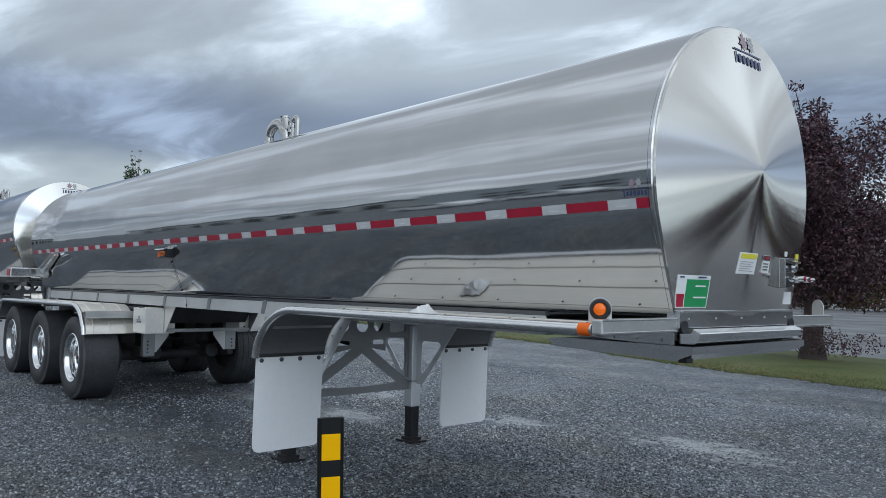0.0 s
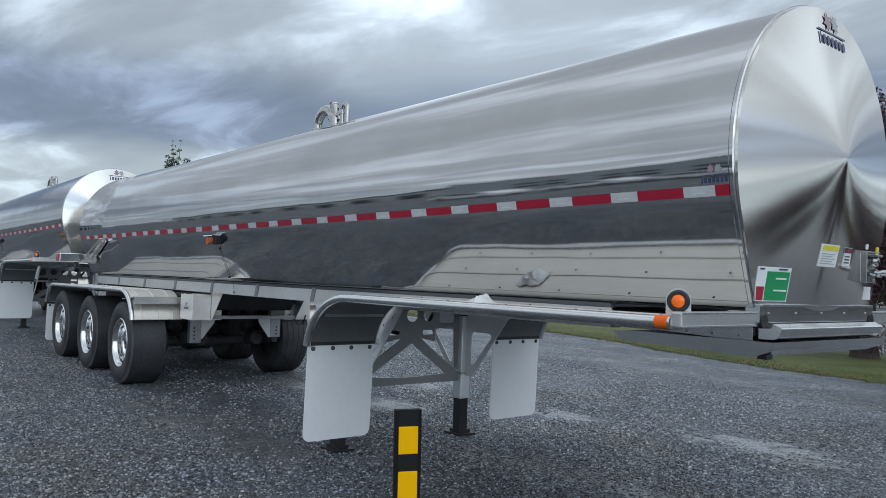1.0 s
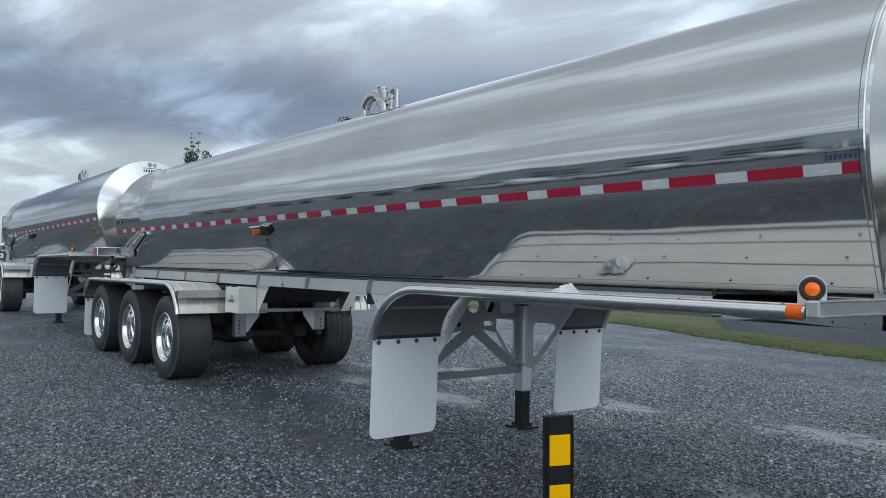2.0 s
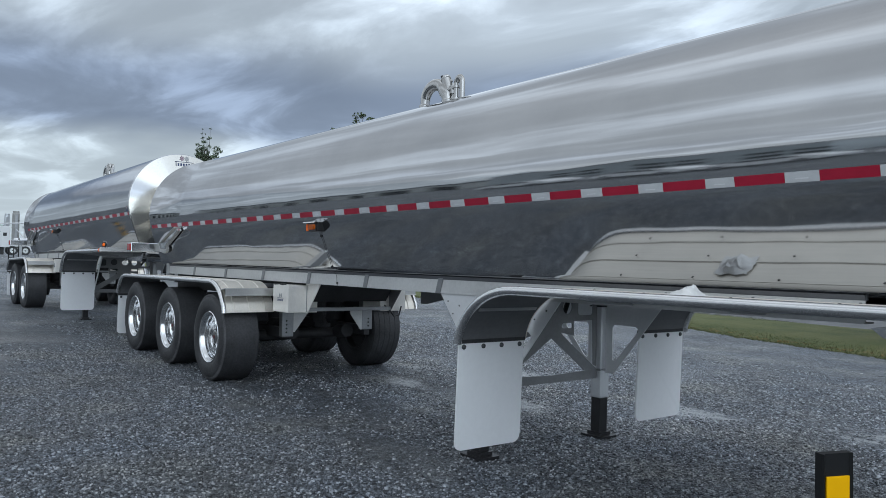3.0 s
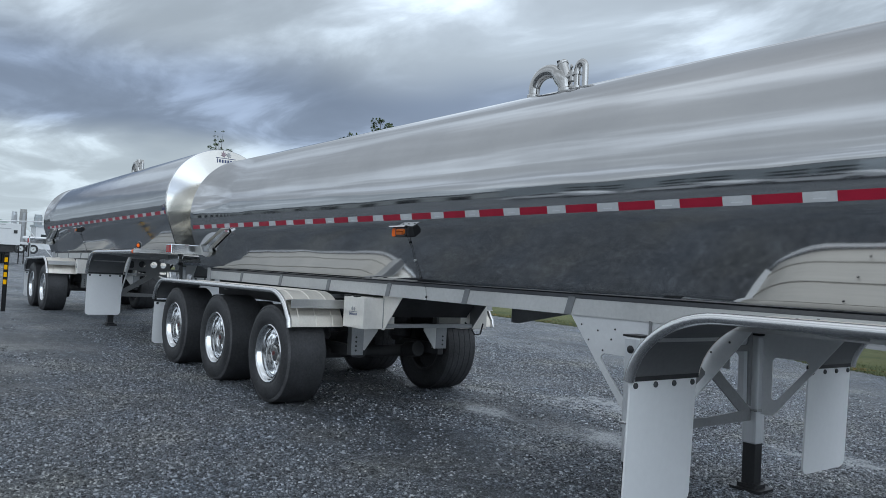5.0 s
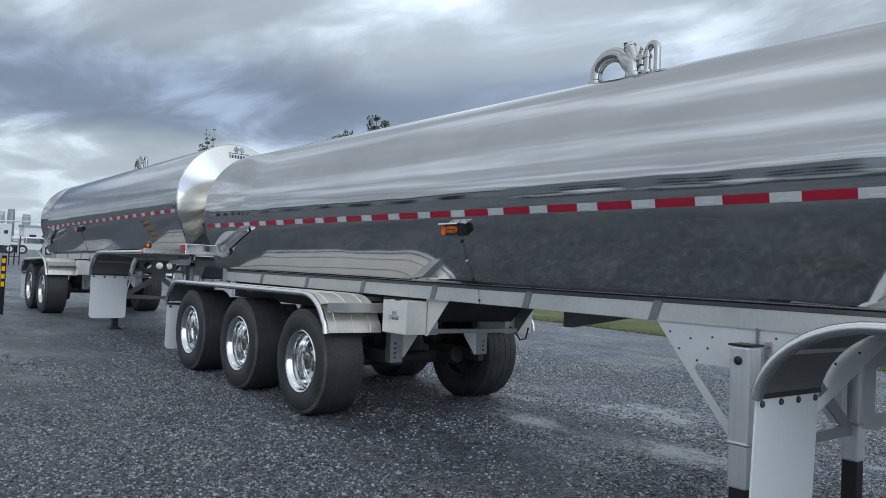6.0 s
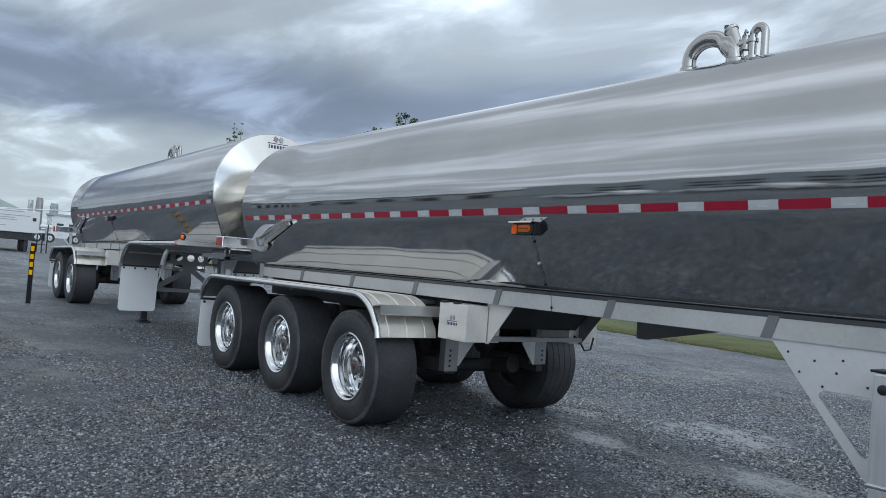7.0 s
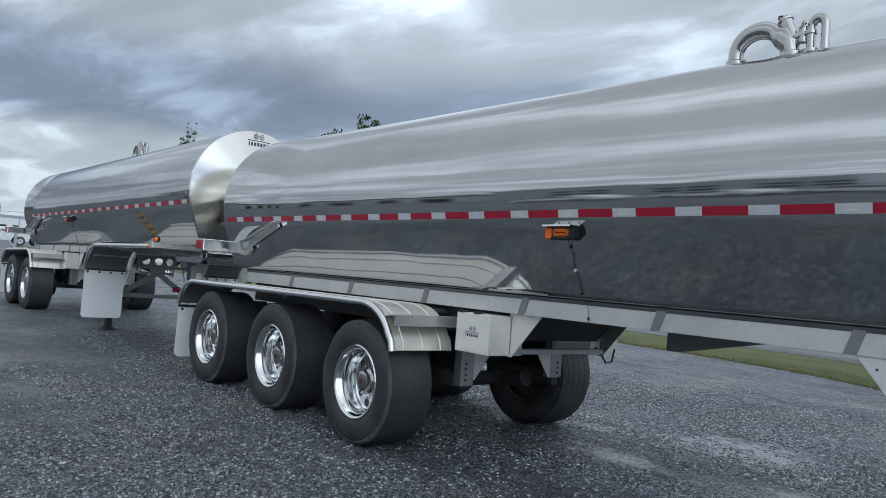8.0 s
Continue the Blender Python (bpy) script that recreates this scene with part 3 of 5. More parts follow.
def mud_flap(parent, x, y0, y1, z0, z1, side):
    bm = prism(bmesh.new(), [(side * y, z) for y, z in ([(y0, z1), (y1, z1)] + [(y1 - 0.06 + 0.06 * math.cos(radians(a)), z0 + 0.06 + 0.06 * math.sin(radians(a))) for a in (0, -22, -45, -67, -90)] + [(y0 + 0.06 + 0.06 * math.cos(radians(a)), z0 + 0.06 + 0.06 * math.sin(radians(a))) for a in (-90, -112, -135, -157, -180)])], lambda u, v, w_: (w_ - 0.025 * max(0, (z1 - v) / (z1 - z0)) ** 2, u, v), x - 0.006, x + 0.006)
    flap = part("mud_flap", bm, WHITE, parent, "stiff white plastic mud flap")
    part("clamp_bar", boxed(x - 0.012, x + 0.016, side * (y0 - 0.01), side * (y1 + 0.01), z1 - 0.006, z1 + 0.022), GREASE, flap, "dark flap clamp bar")
    bolt_row("flap_bolt", flap, [(x + 0.006, side * (y0 + (y1 - y0) * f), z1 - 0.03) for f in (0.07, 0.36, 0.64, 0.93)], "x", 0.018, 0.012, FLAP_BOLT)
    return flap


def marker_lamp(parent, x, y, z):
    """A round orange lamp in a black grommet on an upright plate, facing the side."""
    side = -1 if y < 0 else 1

    ct, st = math.cos(radians(28)), math.sin(radians(28))

    def put(a, u, v):
        return (x + ct * u + st * a, y + side * (ct * a - st * u), z + v)

    face = [(-0.055, -0.10), (0.055, -0.10), (0.055, 0.005)] + [(0.055 * math.cos(radians(q)), 0.005 + 0.055 * math.sin(radians(q))) for q in range(15, 180, 15)] + [(-0.055, 0.005)]
    plate = part("lamp_bracket", prism(bmesh.new(), face, lambda u, v, w_: put(w_, u, v), 0.0, -0.004), ALU, parent)
    part("grommet", ring(bmesh.new(), [(0.028, 0.006), (0.031, 0.018), (0.043, 0.018), (0.050, 0.010), (0.051, 0.0)], put, 28), BLACK, plate, "", True)
    part("lens", ring(bmesh.new(), [(0.032, 0.008), (0.028, 0.020), (0.017, 0.027), (0.0, 0.029)], put, 24), ORANGE_LENS, plate, "glowing round orange lens", True)
    return plate


def emblem(parent, place, leaf=None):
    """The maker's mark as plain shapes: a bar, seven blocks and two leaves. place(u, v) with u across and v up, in units of its width."""
    def patch(name, pts, mat):
        bm = bmesh.new()
        a = [bm.verts.new(place(u, v, 0.002)) for u, v in pts]
        b = [bm.verts.new(place(u, v, 0.0006)) for u, v in pts]
        bm.faces.new(a), bm.faces.new(b[::-1])
        for i in range(len(pts)):
            j = (i + 1) % len(pts)
            bm.faces.new((a[i], b[i], b[j], a[j]))
        return part(name, bm, mat, parent)

    patch("emblem_bar", [(-0.5, 0.11), (0.5, 0.11), (0.5, 0.14), (-0.5, 0.14)], NAVY)
    patch("emblem_block", [(-0.46, -0.12), (-0.42, -0.12), (-0.42, 0.08), (-0.46, 0.08)], NAVY)
    for k in range(6):
        u = -0.36 + 0.143 * k
        patch("emblem_block", [(u, -0.10), (u + 0.085, -0.10), (u + 0.085, 0.05), (u, 0.05)], NAVY)
    for cu, s, mat in ((-0.12, 1, leaf or MAROON), (0.14, -1, GALV)):
        pts = []
        for k in range(14):
            r = (0.165 if k % 2 else 0.095) * (1.15 if k in (3, 7) else 1)
            a = 2 * math.pi * k / 14 + 0.3 * s
            pts.append((cu + r * math.cos(a) * 0.85, 0.31 + r * math.sin(a)))
        patch("emblem_leaf", pts, mat)


def leg(parent, x, y, drop=0.0):
    """One landing leg: sleeve, square grey tube, black inner tube, foot."""
    side = -1 if y < 0 else 1
    sleeve = part("landing_leg", boxed(x - 0.061, x + 0.061, y - 0.061, y + 0.061, 0.56, 1.10, bevel=0.014), LEG, parent, "square galvanised steel landing leg")
    part("lower_tube", boxed(x - 0.057, x + 0.057, y - 0.057, y + 0.057, 0.31, 0.555, bevel=0.012), LEG, sleeve)
    part("leg_collar", boxed(x - 0.068, x + 0.068, y - 0.068, y + 0.068, 0.548, 0.566, bevel=0.005), BRIGHT, sleeve)
    part("inner_tube", boxed(x - 0.05, x + 0.05, y - 0.05, y + 0.05, 0.035 - drop, 0.32, bevel=0.008), BLACK, sleeve, "black inner tube")
    foot = bmesh.new()
    prism(foot, rounded(x - 0.125, x + 0.125, y - 0.105, y + 0.105, 0.025), lambda u, v, w_: (u, v, w_ - drop), -0.008, 0.022)
    prism(foot, rounded(x - 0.08, x + 0.08, y - 0.07, y + 0.07, 0.02), lambda u, v, w_: (u, v, w_ - drop), 0.022, 0.05)
    part("foot_pad", foot, BLACK, sleeve, "black pressed-steel foot")
    part("leg_cap", boxed(x - 0.07, x + 0.07, y - 0.07, y + 0.07, 1.10, 1.113, bevel=0.004), BLACK, sleeve)
    bolt_row("leg_bolt", sleeve, [(x - 0.01, y + side * 0.061, 1.02)], "y" if side > 0 else "-y", 0.026, 0.01, BLACK)
    return sleeve


def vent_stack(parent, x):
    """Pipework on the tank's crown: a wide arched pipe into a bulged tee with a cap, a clamp, and a thin return bend."""
    zt, k = 0.0, 0.86
    base = new("vent_pipework")
    base.parent, base.location, base.scale = parent, (x, -0.02, ZC + R + 0.03), (k, k, k * 1.2)
    x, parent = 0.0, base
    big = [(x - 0.44, 0, zt - 0.05), (x - 0.44, 0, zt + 0.04)] + [(u, 0, 0.05 + 0.72 * (v - 0.05)) for u, v in arc(x - 0.25, zt + 0.065, 0.19, 180, 42, 16)] + [(x - 0.055, 0, zt + 0.12), (x - 0.005, 0, zt + 0.06), (x + 0.01, 0, zt - 0.04)]
    n = len(big)
    body = part("vent_pipe", tube(bmesh.new(), big, [0.058] * (n - 4) + [0.064, 0.082, 0.074, 0.062], 20), PIPE, parent, "bent stainless vent pipe", True)
    for cx, rr in ((x - 0.44, 0.074), (x + 0.01, 0.082)):
        part("pipe_flange", ring(bmesh.new(), [(0.0, -0.02), (rr, -0.02), (rr, 0.016), (rr - 0.008, 0.024), (0.055, 0.026)], lambda a, u, v: (cx + u, v, zt + a), 24), PIPE, body, "", True)
        part("clamp_screw", tube(bmesh.new(), [(cx + rr - 0.005, -0.03, zt + 0.008), (cx + rr + 0.03, -0.03, zt + 0.008)], [0.014, 0.011], 8), PIPE, body, "", True)
    cap = bmesh.new()
    ax, az = -0.45, 0.89
    ring(cap, [(0.05, -0.13), (0.05, -0.03), (0.052, 0.0), (0.058, 0.004), (0.060, 0.018), (0.05, 0.032), (0.0, 0.038)], lambda a, u, v: (x - 0.045 + ax * a + az * u, v, zt + 0.215 + az * a - ax * u), 22)
    part("tee_cap", cap, PIPE, body, "", True)
    part("cap_ring", tube(bmesh.new(), [(x - 0.09, -0.03, zt + 0.237), (x - 0.078, -0.05, zt + 0.250), (x - 0.05, -0.045, zt + 0.251)], 0.006, 6), BLACK, body, "", True)
    knot = bmesh.new()
    tube(knot, [(x + 0.02, 0, zt + 0.10), (x + 0.08, -0.005, zt + 0.115), (x + 0.135, 0, zt + 0.12)], [0.04, 0.03, 0.026], 14)
    tube(knot, [(x + 0.09, 0.0, zt + 0.07), (x + 0.09, 0.0, zt + 0.165)], 0.034, 12)
    tube(knot, [(x + 0.085, -0.03, zt + 0.15), (x + 0.115, -0.05, zt + 0.19), (x + 0.13, -0.05, zt + 0.17)], 0.010, 8)
    part("clamp_valve", knot, PIPE, body, "", True)
    ux = x + 0.15
    u_pipe = [(ux, 0, zt - 0.05), (ux, 0, zt + 0.15)] + [(u, 0, v) for u, v in arc(ux + 0.052, zt + 0.155, 0.052, 180, 0, 12)] + [(ux + 0.104, 0, zt - 0.06)]
    thin = part("return_bend", tube(bmesh.new(), u_pipe, 0.031, 14), PIPE, body, "", True)
    for z0, rr in ((0.008, 0.055), (0.125, 0.042)):
        part("bend_flange", ring(bmesh.new(), [(0.0, -0.012), (rr, -0.012), (rr, 0.010), (0.032, 0.014)], lambda a, u, v: (ux + u, v, zt + z0 + a), 20), PIPE, thin, "", True)


def front_fittings(t, carded=True):
    """Stickers and the air and electric coupling box on the front head."""
    if carded:
        card = part("yard_card", head_patch(-0.68, -0.400, 1.385, 1.557, 0.003, 0.07), PAPER, t, "white, green and red hand-marked yard card")
        part("green_panel", head_patch(-0.602, -0.410, 1.390, 1.535, 0.0055, 0.07), GREEN, card)
        part("red_panel", head_patch(-0.676, -0.612, 1.390, 1.458, 0.0055, 0.07), RED_TAPE, card)
        for y0, y1, z in ((-0.52, -0.43, 1.500), (-0.53, -0.42, 1.440), (-0.655, -0.62, 1.546), (-0.50, -0.43, 1.547)):
            part("scribble_bar", head_patch(y0, y1, z - 0.004, z + 0.004, 0.0075, 0.07), PAPER if z < 1.52 else NAVY, card)
    doc = part("notice_sticker", head_patch(-0.148, 0.057, 1.577, 1.698, 0.003, 0.16), PAPER, t, "white notice with a yellow heading band")
    part("heading_band", head_patch(-0.118, 0.060, 1.664, 1.691, 0.0055, 0.16), LEMON, doc)
    for k in range(5):
        part("text_bar", head_patch(-0.128 + 0.0034 * k, 0.03 - 0.03 * (k % 2), 1.592 + 0.013 * k, 1.596 + 0.013 * k, 0.0055, 0.16), GALV, doc)
    warn = part("warning_sticker", head_patch(0.148, 0.247, 1.592, 1.692, 0.003, 0.08), PAPER, t, "small white warning label with a black top")
    part("heading_band", head_patch(0.150, 0.246, 1.662, 1.690, 0.0055, 0.08), INK, warn)
    part("red_oval", head_patch(0.170, 0.227, 1.669, 1.684, 0.008, 0.08), RED_TAPE, warn)
    for k in range(3):
        part("text_bar", head_patch(0.160, 0.225, 1.605 + 0.017 * k, 1.612 + 0.017 * k, 0.0055, 0.08), INK, warn)
    part("small_label", head_patch(0.545, 0.665, 1.405, 1.482, 0.003, 0.03), PAPER, t, "small white printed label")
    part("yellow_label", head_patch(0.695, 0.75, 1.632, 1.724, 0.003, 0.03), LEMON, t, "yellow label at the rim")
    xf = on_head(0.5, 1.6)[0]
    plate = part("coupling_box", boxed(xf - 0.02, xf + 0.018, 0.405, 0.605, 1.505, 1.685, bevel=0.004), POLISH, t, "polished coupling plate with folded edges")
    part("box_lip", boxed(xf + 0.014, xf + 0.05, 0.407, 0.416, 1.505, 1.68, bevel=0.002), POLISH, plate)
    part("box_lip", boxed(xf + 0.014, xf + 0.045, 0.405, 0.605, 1.678, 1.686, bevel=0.002), POLISH, plate)
    for yy, zz, rr, ll in ((0.48, 1.565, 0.014, 0.16), (0.545, 1.560, 0.014, 0.17)):
        reach = [0.015, 0.05, 0.052, 0.075, 0.077, 0.10, 0.102, 0.135, 0.137, ll - 0.012, ll]
        wide = [rr, rr, rr * 1.4, rr * 1.4, rr * 0.8, rr * 0.8, rr * 1.25, rr * 1.25, rr * 0.75, rr, rr * 0.7]
        g = part("air_coupling", tube(bmesh.new(), [(xf + q, yy, zz - 0.03 * q) for q in reach], wide, 16), POLISH, plate, "chromed air coupling", True)
        part("coupling_collar", tube(bmesh.new(), [(xf + 0.139, yy, zz - 0.0042), (xf + 0.146, yy, zz - 0.0044)], rr * 1.1, 16), RED_TAPE, g, "thin red collar", True)
    part("plug_socket", ring(bmesh.new(), [(0.030, 0.0), (0.030, 0.035), (0.024, 0.045), (0, 0.05)], lambda a, u, v: (xf + 0.016 + a, 0.535 + u, 1.63 + v), 20), POLISH, plate, "", True)
    part("socket_flap", boxed(xf + 0.03, xf + 0.075, 0.50, 0.57, 1.655, 1.668, bevel=0.003), PIPE, plate)
    bolt_row("plate_bolt", plate, [(xf + 0.018, yy, zz) for yy in (0.44, 0.585) for zz in (1.52, 1.66)], "x", 0.008, 0.006, GALV)
    part("small_label", head_patch(0.49, 0.53, 1.70, 1.73, 0.003, 0.0), PAPER, t)


def tank_trailer(m, axles, length, label, group, lift, slope, shift=0.0, skin=MIRROR, carded=True):
    """lift and slope: how high the trailer's own base stands over the yard at its nose, and how it falls along x; shift: how far the legs stand ahead."""
    lx0 = -3.66 + shift
    drop = lift + slope * lx0
    t = thing("tank_trailer", label, "tank trailer", m, group)
    barrel = bmesh.new()
    swell(barrel, [(0.001, 0.975), (0.001, 1.002), (-0.004, 1.008), (-0.022, 1.008), (-0.028, 1.002), (-0.03, 1.0)] + [(-0.03 - (length - 0.06) * k / 8, 1.0) for k in range(1, 9)] + [(-length + 0.02, 1.006), (-length, 1.006), (-length, 0.975)])
    part("barrel", barrel, skin, t, "mirror-polished stainless barrel reflecting sky and yard" if carded else "slightly hazy polished stainless barrel", True)
    head = bmesh.new()
    swell(head, [(0.0, 0.994)] + [(0.0, 0.992 * (1 - k / 20)) for k in range(0, 20)] + [(0.0, 0.022), (0.0, 0.0)], ZT)
    head.verts.ensure_lookup_table()
    for k, v in enumerate(head.verts):
        v.co.x = 0.001 if k < len(SECTION) else min(0.147, cone_x(v.co.y, v.co.z))
    part("front_head", head, HEAD, t, "circular-brushed shallow cone front head", True)
    rear = bmesh.new()
    swell(rear, [(-length - 0.001, 0.985), (-length - 0.05, 0.8), (-length - 0.10, 0.4), (-length - 0.11, 0.0)])
    part("rear_head", rear, HEAD, t, "", True)
    # reflective tape along both flanks
    z_tape = 1.918
    for side in (-1, 1):
        n = int((length - 0.08) / PITCH)
        red = white = print_bar = None
        part("tape_strip", barrel_patch(-0.105, -0.03, z_tape, 0.054, side), RED_TAPE, t)
        for k in range(n):
            x = -0.105 - PITCH * k
            if red is None:
                white = part("tape_strip", barrel_patch(-PITCH + RED_LEN + 0.001, -0.001, z_tape, 0.054, side), WHITE_TAPE, t)
                red = part("tape_strip", barrel_patch(-PITCH, -PITCH + RED_LEN, z_tape, 0.054, side), RED_TAPE, t)
                a, b = white, red
            else:
                a, b = new("tape_strip", white.data), new("tape_strip", red.data)
                a.parent = b.parent = t
            a.location = b.location = (x, 0, 0)
            if side < 0 and carded:
                if print_bar is None:
                    print_bar = part("print_bar", barrel_patch(-0.125, -0.055, z_tape - 0.008, 0.006, side, 0.0022), SILVER_INK, a)
                else:
                    c = new("print_bar", print_bar.data)
                    c.parent = a
    # makers' marks
    mark = new("front_emblem")
    mark.parent = t
    emblem(mark, lambda u, v, off: (on_head(0.02 + 0.33 * u, 2.822 + 0.33 * v, off + 0.0035)))
    mark = new("side_emblem")
    mark.parent = t
    emblem(mark, lambda u, v, off: (-0.105 + 0.155 * u, -(R + off) * math.cos(math.asin((1.973 + 0.16 * v - ZC) / R)), 1.973 + 0.16 * v))
    front_fittings(t, carded)
    # nose: riveted band, folded lip, coupler plate
    band = part("nose_band", boxed(-0.05, 0.024, -0.67, 0.66, 1.278, 1.372, bevel=0.004), POLISH, t, "riveted polished nose band")
    part("band_edge", boxed(0.023, 0.029, -0.66, 0.65, 1.359, 1.371, bevel=0.002), BRIGHT, band)
    bolt_row("rivet", band, [(0.024, y, 1.327) for y in (-0.58, -0.30, -0.01, 0.27, 0.55)], "x", 0.006, 0.005)
    part("nose_lip", prism(bmesh.new(), [(-0.02, 1.277), (0.060, 1.275), (0.066, 1.272), (0.100, 1.257), (0.104, 1.252), (0.089, 1.212), (0.068, 1.197), (-0.02, 1.197)], lambda u, v, w_: (u, w_, v), -0.60, 0.60), LIP, t, "bright folded aluminium lip")
    part("coupler_plate", prism(bmesh.new(), [(0.10, 1.188), (-0.75, 1.188), (-0.86, 1.178), (-0.80, 1.133), (0.0, 1.110), (0.10, 1.15)], lambda u, v, w_: (u, w_, v), -0.67, 0.64), POLISH, t, "flat polished upper coupler plate")
    part("coupler_frame", prism(bmesh.new(), [(-0.05, 1.29), (-1.5, 1.29), (-1.2, 1.21), (-0.05, 1.21)], lambda u, v, w_: (u, w_, v), -0.57, 0.57), TRUSS, t)
    part("kingpin_stop", boxed(0.0, 0.05, -0.64, -0.58, 1.10, 1.125), BLACK, t, "black rubber stop")
    for side in (-1, 1):
        y = lambda v: side * v
        part("nose_channel", boxed(-0.045, 0.012, min(y(0.65), y(1.315)), max(y(0.65), y(1.315)), 1.258, 1.333, bevel=0.010), ALU, t, "aluminium cross channel at the fender's front")
        for z0 in (1.262, 1.322):
            part("channel_flange", boxed(0.0105, 0.0165, min(y(0.66), y(1.309)), max(y(0.66), y(1.309)), z0, z0 + 0.009, bevel=0.002), BRIGHT, t)
        part("channel_tube", tube(bmesh.new(), [(-0.02, y(0.625), 1.285), (0.03, y(0.625), 1.285)], 0.035, 16), BLACK, t)
        marker_lamp(t, -0.056, y(1.235), 1.377)
        skirt = part("coupler_skirt", prism(bmesh.new(), [(-0.03, 1.262), (-0.86, 1.262), (-0.86, 1.215), (-0.03, 1.18)], lambda u, v, w_: (u, y(w_), v), 0.628, 0.636), POLISH, t, "polished skirt with bolts above the coupler plate")
        bolt_row("skirt_bolt", skirt, [(-0.10 - 0.15 * q, y(0.636), 1.210) for q in range(5)], "y" if side > 0 else "-y", 0.006, 0.005, GALV)
        # front fender with its flap
        xe = -2.735 + shift
        path = [(0.0, 1.29)] + [(xe * k / 11, 1.29) for k in range(1, 11)] + [(xe + 0.55 * math.cos(radians(a)), 0.86 + 0.43 * math.sin(radians(a))) for a in range(90, 176, 7)]
        f = fender(t, path, 1.285, 0.65, side, 3, 0.03, start=-0.046)
        ca, sa = math.cos(radians(142)), math.sin(radians(142))
        lip = [(xe + 1.17 * r * ca - o * sa, 0.86 + r * sa + o * ca) for r, o in ((0.445, -0.014), (0.445, 0.014), (0.450, 0.014), (0.450, -0.009), (0.488, -0.009), (0.488, -0.014))]
        part("fender_cleat", prism(bmesh.new(), lip, lambda u, v, w_: (u, y(w_), v), 0.68, 1.22), ALU, f, "upright aluminium cleat across the fender's bend")
        bolt_row("rivet", f, [(-0.30 - 0.55 * q, y(yy), 1.2995) for q in range(5) for yy in (0.80, 1.01, 1.20)], "z", 0.008, 0.004, GREASE)
        tip = tube(bmesh.new(), [(-0.125, y(1.293), 1.282), (-0.058, y(1.293), 1.282)], 0.0312, 14)
        part("orange_wrap", tip, ORANGE_DECAL, f, "orange reflective wrap on the rolled edge", True)
        mud_flap(t, -3.288 + shift, 0.67, 1.28, 0.150, 0.90, side)
        for xs in (-0.55, -1.45, -2.35 + shift):
            part("fender_bracket", prism(bmesh.new(), [(0.60, 1.28), (1.23, 1.28), (1.23, 1.255), (0.86, 1.215), (0.60, 1.20)], lambda u, v, w_: (w_, y(u), v), xs - 0.03, xs + 0.03), GALV, t)
        # landing gear
        leg(t, lx0, -0.745 if side < 0 else 0.62, drop)
        plate = bmesh.new()
        shape = [(-0.70, 1.198), (0.0, 1.198), (0.0, 0.53), (-0.15, 0.53)]
        window = [(-0.405, 0.93), (-0.38, 0.952), (-0.155, 0.952), (-0.135, 0.93), (-0.135, 0.66), (-0.150, 0.645), (-0.18, 0.655), (-0.405, 0.91)]
        holed(plate, shape, window, lambda u, v, w_: (lx0 + u, y(w_), v), 0.615, 0.625)
        holed(plate, [(-u, v) for u, v in shape[::-1]], [(-u, v) for u, v in window[::-1]], lambda u, v, w_: (lx0 + u, y(w_), v), 0.615, 0.625)
        gus = part("leg_gusset", plate, PALE_PLATE, t, "pale cut-out gusset plate beside the landing leg")
        part("bolt_strip", boxed(lx0 + 0.045, lx0 + 0.095, min(y(0.626), y(0.633)), max(y(0.626), y(0.633)), 0.84, 1.13, bevel=0.002), ALU, gus)
        bolt_row("rivet", gus, [(lx0 + 3.66 + px, y(0.625), pz) for px, pz in ((-4.25, 1.13), (-4.1, 1.10), (-3.98, 1.05), (-4.18, 1.03), (-3.95, 1.12), (-4.05, 0.97), (-3.82, 1.0), (-3.55, 1.15), (-3.30, 1.14), (-3.22, 1.05), (-3.1, 1.12))], "y" if side > 0 else "-y", 0.007, 0.005, GREASE)
        bolt_row("rusty_bolt", gus, [(lx0 + 0.072, y(0.633), pz) for pz in (1.10, 1.04, 0.98, 0.92, 0.86)], "y" if side > 0 else "-y", 0.012, 0.012, RUSTY)
        # cross truss halves
        truss = bmesh.new()
        face = lambda u, v, w_: (w_, y(u * (1.08 if side < 0 else 0.93)), v)

        def disc(cy, cz, r):
            return [(cy + r * math.cos(2 * math.pi * q / 16), cz + r * math.sin(2 * math.pi * q / 16)) for q in range(16)]

        holed(truss, [(0.104, 0.985), (0.29, 0.985), (0.29, 1.20), (0.104, 1.20)], disc(0.20, 1.105, 0.062), face, lx0, lx0 + 0.01)
        holed(truss, [(0.29, 0.985), (0.60, 0.985), (0.60, 1.20), (0.29, 1.20)], rounded(0.34, 0.54, 1.03, 1.16, 0.03), face, lx0, lx0 + 0.01)
        holed(truss, [(0.104, 0.895), (0.29, 0.86), (0.29, 0.985), (0.104, 0.985)], rounded(0.13, 0.27, 0.925, 0.968, 0.018), face, lx0, lx0 + 0.01)
        prism(truss, [(0.0, 0.985), (0.104, 0.985), (0.104, 0.90), (0.24, 0.80), (0.60, 0.565), (0.60, 0.50), (0.53, 0.50), (0.0, 0.85)], face, lx0, lx0 + 0.01)
        prism(truss, [(0.545, 0.985), (0.60, 0.985), (0.60, 0.585), (0.56, 0.60)], face, lx0, lx0 + 0.01)
        if side < 0:
            holed(truss, [(-0.104, 0.985), (0.104, 0.985), (0.104, 1.20), (-0.104, 1.20)], disc(0.0, 1.105, 0.062), face, lx0, lx0 + 0.01)
